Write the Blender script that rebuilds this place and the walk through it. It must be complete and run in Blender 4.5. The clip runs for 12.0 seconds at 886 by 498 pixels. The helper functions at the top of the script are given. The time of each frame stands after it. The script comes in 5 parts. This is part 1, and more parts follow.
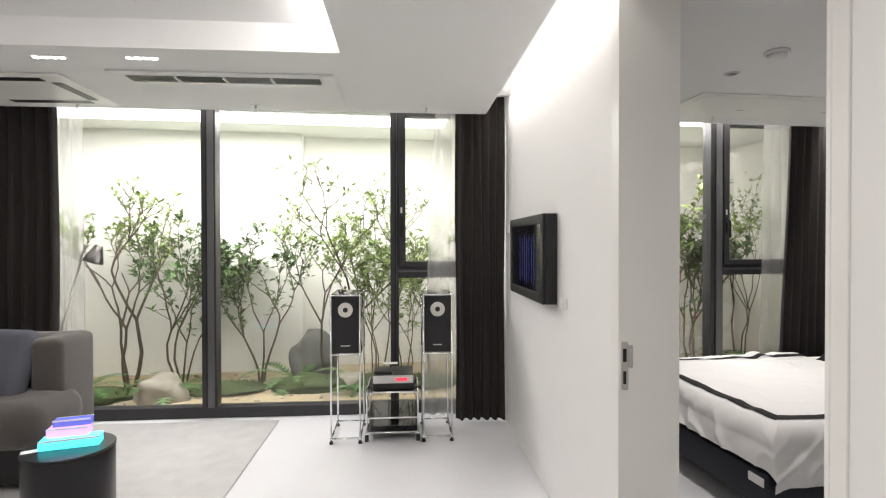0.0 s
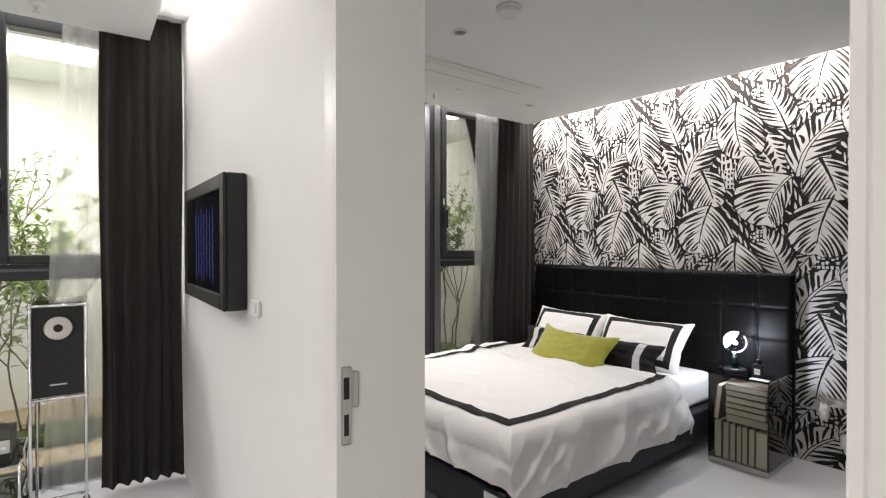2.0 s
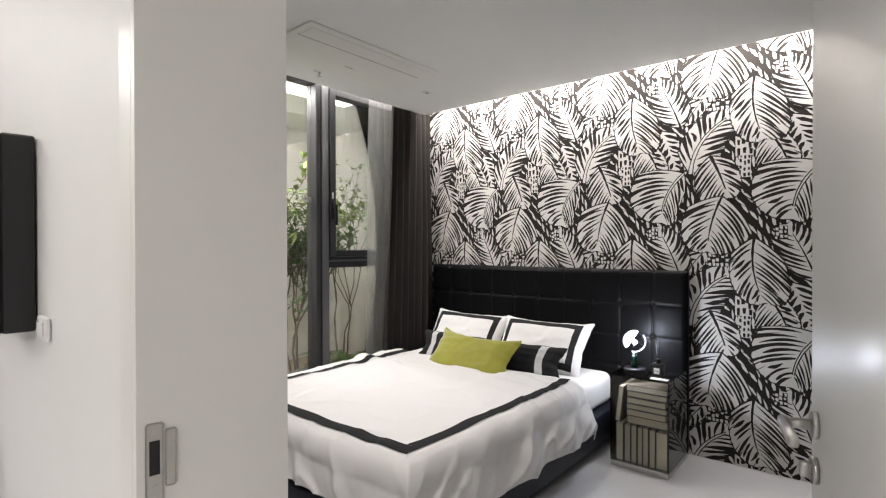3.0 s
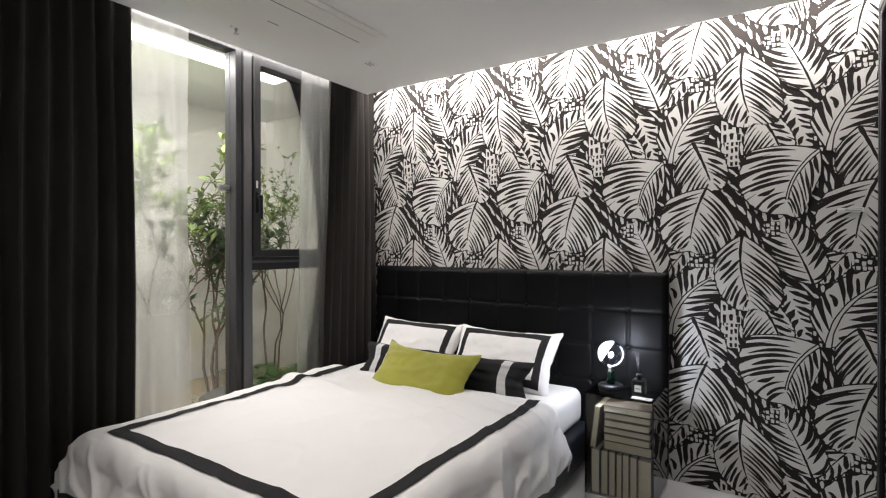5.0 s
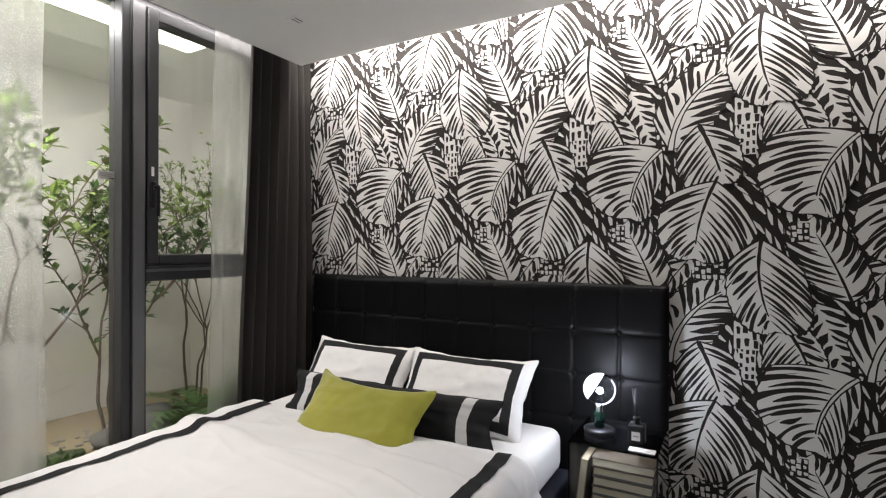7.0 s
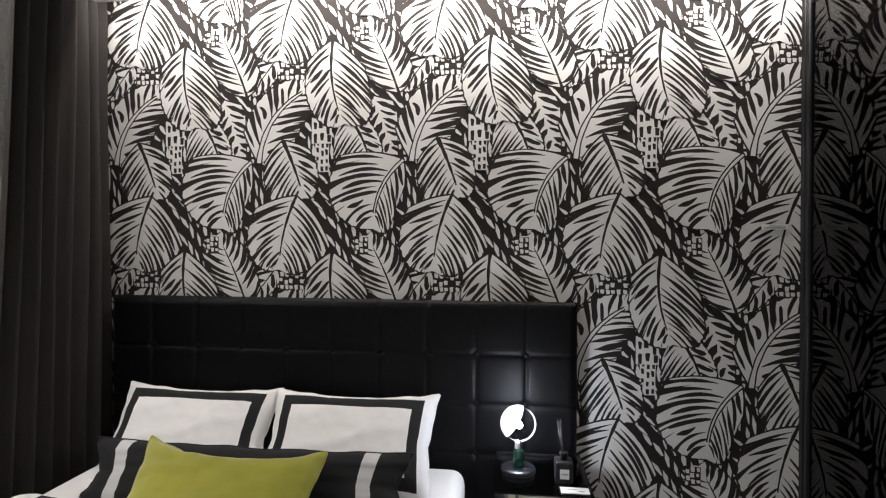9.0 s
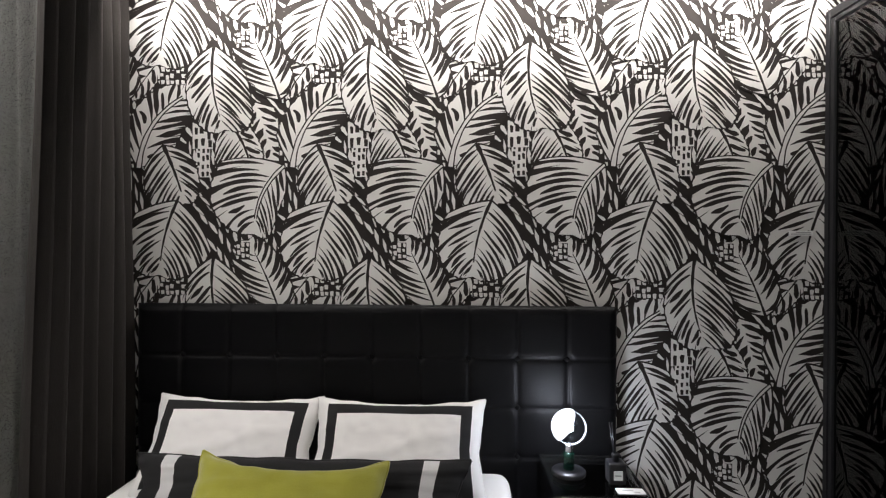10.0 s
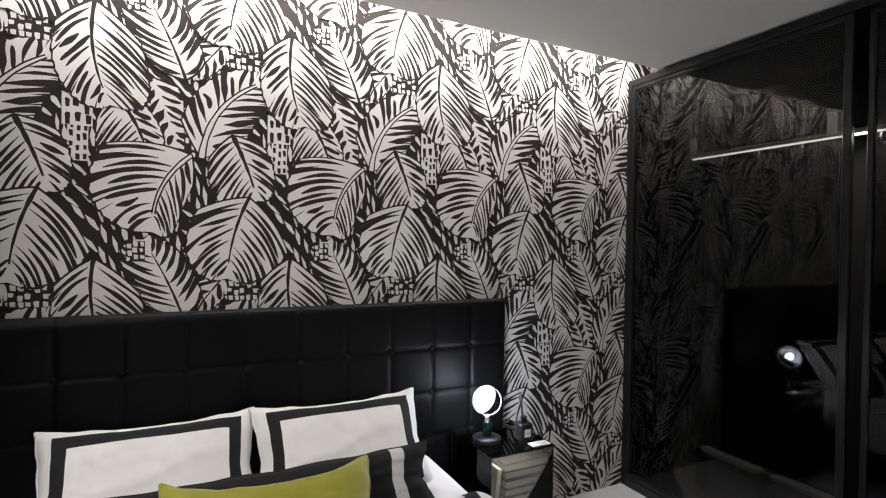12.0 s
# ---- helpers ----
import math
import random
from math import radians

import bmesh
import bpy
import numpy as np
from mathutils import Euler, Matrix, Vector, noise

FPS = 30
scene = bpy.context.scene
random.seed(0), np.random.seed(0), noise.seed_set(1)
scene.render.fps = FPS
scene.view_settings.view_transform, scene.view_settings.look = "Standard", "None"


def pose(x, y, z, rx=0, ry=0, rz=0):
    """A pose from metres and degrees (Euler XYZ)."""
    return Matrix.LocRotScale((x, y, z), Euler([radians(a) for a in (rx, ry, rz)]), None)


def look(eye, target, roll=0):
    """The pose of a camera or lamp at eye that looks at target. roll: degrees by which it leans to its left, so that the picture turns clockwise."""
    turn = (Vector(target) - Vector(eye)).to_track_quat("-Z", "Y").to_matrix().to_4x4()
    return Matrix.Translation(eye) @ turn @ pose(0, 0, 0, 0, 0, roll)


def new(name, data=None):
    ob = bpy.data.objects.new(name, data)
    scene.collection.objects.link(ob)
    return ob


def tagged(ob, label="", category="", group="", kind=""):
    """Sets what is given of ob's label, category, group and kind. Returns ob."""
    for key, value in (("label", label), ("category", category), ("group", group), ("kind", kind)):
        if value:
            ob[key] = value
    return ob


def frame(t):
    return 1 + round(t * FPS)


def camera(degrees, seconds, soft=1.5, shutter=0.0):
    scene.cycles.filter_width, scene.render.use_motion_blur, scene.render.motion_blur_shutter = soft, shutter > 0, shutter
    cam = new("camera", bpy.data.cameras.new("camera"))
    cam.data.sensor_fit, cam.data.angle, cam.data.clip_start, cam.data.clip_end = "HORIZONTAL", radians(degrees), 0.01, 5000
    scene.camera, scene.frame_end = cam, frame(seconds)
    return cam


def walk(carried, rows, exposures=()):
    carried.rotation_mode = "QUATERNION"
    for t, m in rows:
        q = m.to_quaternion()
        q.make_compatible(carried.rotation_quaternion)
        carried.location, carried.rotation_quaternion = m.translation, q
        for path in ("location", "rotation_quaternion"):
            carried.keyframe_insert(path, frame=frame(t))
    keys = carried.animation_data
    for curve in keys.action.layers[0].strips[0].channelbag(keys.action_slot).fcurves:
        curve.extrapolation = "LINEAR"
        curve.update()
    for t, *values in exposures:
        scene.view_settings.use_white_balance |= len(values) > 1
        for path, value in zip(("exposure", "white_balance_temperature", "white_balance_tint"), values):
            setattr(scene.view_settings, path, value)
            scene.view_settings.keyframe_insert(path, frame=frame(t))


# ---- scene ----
cam = camera(81.6, 12.0, soft=1.2)
PATH = [
    (0, (-0.218, -0.118, 1.345), (0.054, 1.864, 1.324), -0.1),
    (0.5, (-0.117, 0.115, 1.319), (0.416, 2.043, 1.3), -0.1),
    (1, (-0.025, 0.292, 1.303), (0.756, 2.133, 1.283), -0.1),
    (1.5, (0.055, 0.46, 1.277), (1.056, 2.191, 1.26), -0.1),
    (2, (0.14, 0.597, 1.26), (1.386, 2.161, 1.241), -0.0),
    (2.5, (0.272, 0.74, 1.247), (1.705, 2.134, 1.231), -0.0),
    (3, (0.38, 0.839, 1.238), (1.917, 2.119, 1.225), -0.1),
    (3.5, (0.478, 0.931, 1.225), (2.071, 2.14, 1.217), -0.1),
    (5.5, (0.855, 1.225, 1.218), (2.53, 2.318, 1.21), 0.1),
    (6, (0.977, 1.285, 1.209), (2.655, 2.373, 1.205), 0.2),
    (6.5, (1.113, 1.381, 1.209), (2.805, 2.447, 1.211), 0.3),
    (7, (1.285, 1.432, 1.241), (3.029, 2.412, 1.238), 0.2),
    (7.5, (1.437, 1.508, 1.264), (3.263, 2.324, 1.262), 0.3),
    (7.7, (1.483, 1.538, 1.268), (3.325, 2.317, 1.263), 0.3),
    (9.3, (1.549, 2.055, 1.314), (3.544, 2.204, 1.302), 0.3),
    (9.5, (1.535, 2.123, 1.323), (3.531, 2.248, 1.306), 0.3),
    (10, (1.518, 2.256, 1.328), (3.516, 2.347, 1.317), 0.2),
    (10.5, (1.529, 2.457, 1.327), (3.529, 2.48, 1.309), 0.3),
    (11, (1.537, 2.668, 1.37), (3.518, 2.397, 1.325), 0.6),
    (11.5, (1.512, 2.856, 1.371), (3.42, 2.259, 1.324), 0.7),
    (12, (1.51, 3.03, 1.353), (3.302, 2.141, 1.327), 0.8),
]
walk(cam, [(t, look(eye, target, roll)) for t, eye, target, roll in PATH],
     exposures=[(0.0, 0.16, 6500, 14), (1.0, 0.08, 6500, 14), (2.5, 0.17, 6500, 14), (3.5, 0.15, 6500, 14), (5.5, -0.06, 6500, 14), (7.5, -0.20, 6500, 14), (9.5, -0.40, 6500, 14), (12.0, -0.36, 6500, 14)])

# ---- plan, metres ----
CEIL = 2.285          # ceiling of both rooms
WX, WE = 0.65, 0.855  # west and east face of the partition
JL, JR = 1.607, 0.690 # the doorway's two jambs
JE = 1.580            # the north jamb's bedroom corner
EAST = 3.65           # papered wall
WIN = 3.90            # inner face of the window frames
EDGE = 3.59           # ceiling edge before the curtain recess
BACK = 5.5            # rear wall of the planted court

# ---- world and lights ----
world = bpy.data.worlds.new("world")
world.use_nodes = True
world.node_tree.nodes["Background"].inputs[0].default_value = (0.9, 0.95, 1, 1)
world.node_tree.nodes["Background"].inputs[1].default_value = 0.02
scene.world = world


def area(name, at, to, w, h, watts, colour=(1, 0.97, 0.92)):
    d = bpy.data.lights.new(name, "AREA")
    d.shape, d.size, d.size_y, d.energy, d.color = "RECTANGLE", w, h, watts, colour
    ob = new(name, d)
    ob.matrix_world = look(at, to)
    return ob


def skewed(ob):
    """Turns a lamp with the living room, which stands a little askew."""
    ob.matrix_world = Matrix.Translation((WX, JL, 0)) @ pose(0, 0, 0, 0, 0, -3.6) @ Matrix.Translation((-WX, -JL, 0)) @ ob.matrix_world
    return ob


def spot(name, at, to, watts, cone, colour=(1, 0.96, 0.9), radius=0.03):
    d = bpy.data.lights.new(name, "SPOT")
    d.energy, d.spot_size, d.spot_blend, d.color, d.shadow_soft_size = watts, radians(cone), 0.7, colour, radius
    ob = new(name, d)
    ob.matrix_world = look(at, to)
    return ob


WARM, COOL = (1, 0.965, 0.91), (0.93, 0.97, 1)


def strip(name, at, to, along, length, width, watts, colour):
    """A long lamp whose length runs along x or y."""
    ob = area(name, at, to, length, width, watts, colour)
    ahead = (Vector(to) - Vector(at)).normalized()
    ax = Vector((1, 0, 0)) if along == "x" else Vector((0, 1, 0))
    zz = -ahead
    yy = zz.cross(ax).normalized()
    xx = yy.cross(zz)
    m = Matrix((xx, yy, zz)).transposed().to_4x4()
    m.translation = Vector(at)
    ob.matrix_world = m
    return ob


strip("led_papered_wall", (3.475, 2.22, 2.40), (3.60, 2.22, 2.10), "y", 2.75, 0.03, 26, WARM)
skewed(strip("led_screen_wall", (0.52, 2.45, 2.40), (0.64, 2.45, 2.15), "y", 2.1, 0.04, 4.5, WARM))
strip("led_recess_bedroom", (2.25, 3.84, 2.44), (2.25, 3.80, 1.5), "x", 2.6, 0.03, 15, WARM)
skewed(strip("led_recess_living", (-1.3, 3.84, 2.44), (-1.3, 3.80, 1.5), "x", 3.4, 0.03, 7, WARM))
strip("court_light_living", (-1.3, 4.6, 2.44), (-1.3, 4.7, 0.0), "x", 3.4, 0.35, 95, (1, 0.99, 0.95))
strip("court_light_bedroom", (2.3, 4.3, 2.44), (2.4, 4.5, 0.0), "x", 2.0, 0.2, 78, (1, 0.98, 0.94))
skewed(strip("led_tray", (-0.435, 0.95, 2.385), (-1.435, 0.95, 2.285), "y", 2.8, 0.03, 14, WARM))
spot("downlight_bed", (1.755, 2.493, 2.27), (1.90, 2.45, 0.0), 62, 70)
skewed(spot("downlight_left", (-1.886, 2.55, 2.27), (-1.886, 2.55, 0), 16, 90))
skewed(spot("downlight_right", (-1.427, 2.53, 2.27), (-1.427, 2.53, 0), 16, 90))
# unseen overhead fill, added to brighten the doorway jamb; no fitting belongs to it
skewed(area("living_ceiling_lamps", (-1.3, 0.3, 2.41), (-1.3, 0.3, 0), 1.4, 2.0, 30, WARM))

bulb_lamp = new("bulb_glow", bpy.data.lights.new("bulb_glow", "POINT"))
bulb_lamp.data.energy, bulb_lamp.data.shadow_soft_size, bulb_lamp.data.color = 4.6, 0.02, (0.80, 0.88, 1)
bulb_lamp.location = (3.37, 1.887, 0.683)
strip("led_wardrobe", (2.7, 0.52, 1.83), (2.7, 0.5, 1.0), "x", 1.6, 0.012, 3.2, WARM)

# ---- materials ----


def mat(name, base=(0.8, 0.8, 0.8), rough=0.5, metal=0.0, vary=0.0, scale=20.0, bump=0.0, bscale=60.0, spec=0.5, emit=None, power=0.0,
        trans=0.0, ior=1.45, sheen=0.0, coat=0.0, stretch=(1, 1, 1), tint=None, rvary=0.0):
    m = bpy.data.materials.new(name)
    m.use_nodes = True
    nt = m.node_tree
    b = nt.nodes["Principled BSDF"]
    b.inputs["Base Color"].default_value = (*base, 1)
    b.inputs["Roughness"].default_value = rough
    b.inputs["Metallic"].default_value = metal
    b.inputs["Specular IOR Level"].default_value = spec
    b.inputs["Transmission Weight"].default_value = trans
    b.inputs["IOR"].default_value = ior
    b.inputs["Sheen Weight"].default_value = sheen
    b.inputs["Coat Weight"].default_value = coat
    if emit:
        b.inputs["Emission Color"].default_value = (*emit, 1)
        b.inputs["Emission Strength"].default_value = power
    if vary or bump or rvary:
        tc = nt.nodes.new("ShaderNodeTexCoord")
        mp = nt.nodes.new("ShaderNodeMapping")
        mp.inputs["Scale"].default_value = stretch
        nt.links.new(tc.outputs["Object"], mp.inputs["Vector"])
    if vary or rvary:
        n1 = nt.nodes.new("ShaderNodeTexNoise")
        n1.inputs["Scale"].default_value, n1.inputs["Detail"].default_value = scale, 6
        nt.links.new(mp.outputs[0], n1.inputs["Vector"])
        n2 = nt.nodes.new("ShaderNodeTexNoise")
        n2.inputs["Scale"].default_value, n2.inputs["Detail"].default_value = scale * 0.12, 3
        nt.links.new(mp.outputs[0], n2.inputs["Vector"])
        add = nt.nodes.new("ShaderNodeMath")
        add.operation = "ADD"
        nt.links.new(n1.outputs["Fac"], add.inputs[0])
        nt.links.new(n2.outputs["Fac"], add.inputs[1])
        half = nt.nodes.new("ShaderNodeMath")
        half.operation = "MULTIPLY"
        half.inputs[1].default_value = 0.5
        nt.links.new(add.outputs[0], half.inputs[0])
    if vary:
        mix = nt.nodes.new("ShaderNodeMix")
        mix.data_type = "RGBA"
        dark = [c * (1 - vary) for c in base]
        lite = [min(1, c * (1 + vary)) for c in (tint or base)]
        mix.inputs["A"].default_value, mix.inputs["B"].default_value = (*dark, 1), (*lite, 1)
        nt.links.new(half.outputs[0], mix.inputs["Factor"])
        nt.links.new(mix.outputs["Result"], b.inputs["Base Color"])
    if rvary:
        mr = nt.nodes.new("ShaderNodeMapRange")
        mr.inputs["To Min"].default_value, mr.inputs["To Max"].default_value = max(0.02, rough - rvary), rough + rvary
        nt.links.new(half.outputs[0], mr.inputs["Value"])
        nt.links.new(mr.outputs[0], b.inputs["Roughness"])
    if bump:
        nb = nt.nodes.new("ShaderNodeTexNoise")
        nb.inputs["Scale"].default_value, nb.inputs["Detail"].default_value = bscale, 5
        nt.links.new(mp.outputs[0], nb.inputs["Vector"])
        bu = nt.nodes.new("ShaderNodeBump")
        bu.inputs["Strength"].default_value, bu.inputs["Distance"].default_value = bump, 0.004
        nt.links.new(nb.outputs["Fac"], bu.inputs["Height"])
        nt.links.new(bu.outputs[0], b.inputs["Normal"])
    return m


def glass(name, tint=(1, 1, 1), gloss=0.06, rough=0.0, edge=0.5):
    """A thin pane: clear, with a mirror-like sheen that grows at a slant."""
    m = bpy.data.materials.new(name)
    m.use_nodes = True
    nt = m.node_tree
    nt.nodes.remove(nt.nodes["Principled BSDF"])
    out = nt.nodes["Material Output"]
    tr = nt.nodes.new("ShaderNodeBsdfTransparent")
    tr.inputs[0].default_value = (*tint, 1)
    gl = nt.nodes.new("ShaderNodeBsdfGlossy")
    gl.inputs["Roughness"].default_value = rough
    lw = nt.nodes.new("ShaderNodeFresnel")
    lw.inputs["IOR"].default_value = 1.3 + edge
    mx = nt.nodes.new("ShaderNodeMixShader")
    nt.links.new(lw.outputs[0], mx.inputs[0])
    nt.links.new(tr.outputs[0], mx.inputs[1])
    nt.links.new(gl.outputs[0], mx.inputs[2])
    nt.links.new(mx.outputs[0], out.inputs[0])
    return m


def sheer_cloth(name):
    m = bpy.data.materials.new(name)
    m.use_nodes = True
    nt = m.node_tree
    nt.nodes.remove(nt.nodes["Principled BSDF"])
    out = nt.nodes["Material Output"]
    tr = nt.nodes.new("ShaderNodeBsdfTransparent")
    df = nt.nodes.new("ShaderNodeBsdfDiffuse")
    df.inputs[0].default_value = (0.86, 0.86, 0.84, 1)
    tl = nt.nodes.new("ShaderNodeBsdfTranslucent")
    tl.inputs[0].default_value = (0.86, 0.86, 0.84, 1)
    m1 = nt.nodes.new("ShaderNodeMixShader")
    m1.inputs[0].default_value = 0.3
    nt.links.new(df.outputs[0], m1.inputs[1])
    nt.links.new(tl.outputs[0], m1.inputs[2])
    m2 = nt.nodes.new("ShaderNodeMixShader")
    tc = nt.nodes.new("ShaderNodeTexCoord")
    nz = nt.nodes.new("ShaderNodeTexNoise")
    nz.inputs["Scale"].default_value = 300
    nt.links.new(tc.outputs["Object"], nz.inputs["Vector"])
    mr = nt.nodes.new("ShaderNodeMapRange")
    mr.inputs["To Min"].default_value, mr.inputs["To Max"].default_value = 0.24, 0.34
    nt.links.new(nz.outputs["Fac"], mr.inputs["Value"])
    nt.links.new(mr.outputs[0], m2.inputs[0])
    nt.links.new(tr.outputs[0], m2.inputs[1])
    nt.links.new(m1.outputs[0], m2.inputs[2])
    nt.links.new(m2.outputs[0], out.inputs[0])
    return m


def leaf_mat(name, base):
    m = mat(name, base, 0.45, vary=0.35, scale=3.0)
    nt = m.node_tree
    b = nt.nodes["Principled BSDF"]
    b.inputs["Subsurface Weight"].default_value = 0.0
    geo = nt.nodes.new("ShaderNodeNewGeometry")
    hs = nt.nodes.new("ShaderNodeHueSaturation")
    mr = nt.nodes.new("ShaderNodeMapRange")
    mr.inputs["To Min"].default_value, mr.inputs["To Max"].default_value = 0.55, 1.5
    nt.links.new(geo.outputs["Random Per Island"], mr.inputs["Value"])
    nt.links.new(mr.outputs[0], hs.inputs["Value"])
    src = b.inputs["Base Color"].links[0].from_socket
    nt.links.new(src, hs.inputs["Color"])
    nt.links.new(hs.outputs[0], b.inputs["Base Color"])
    return m


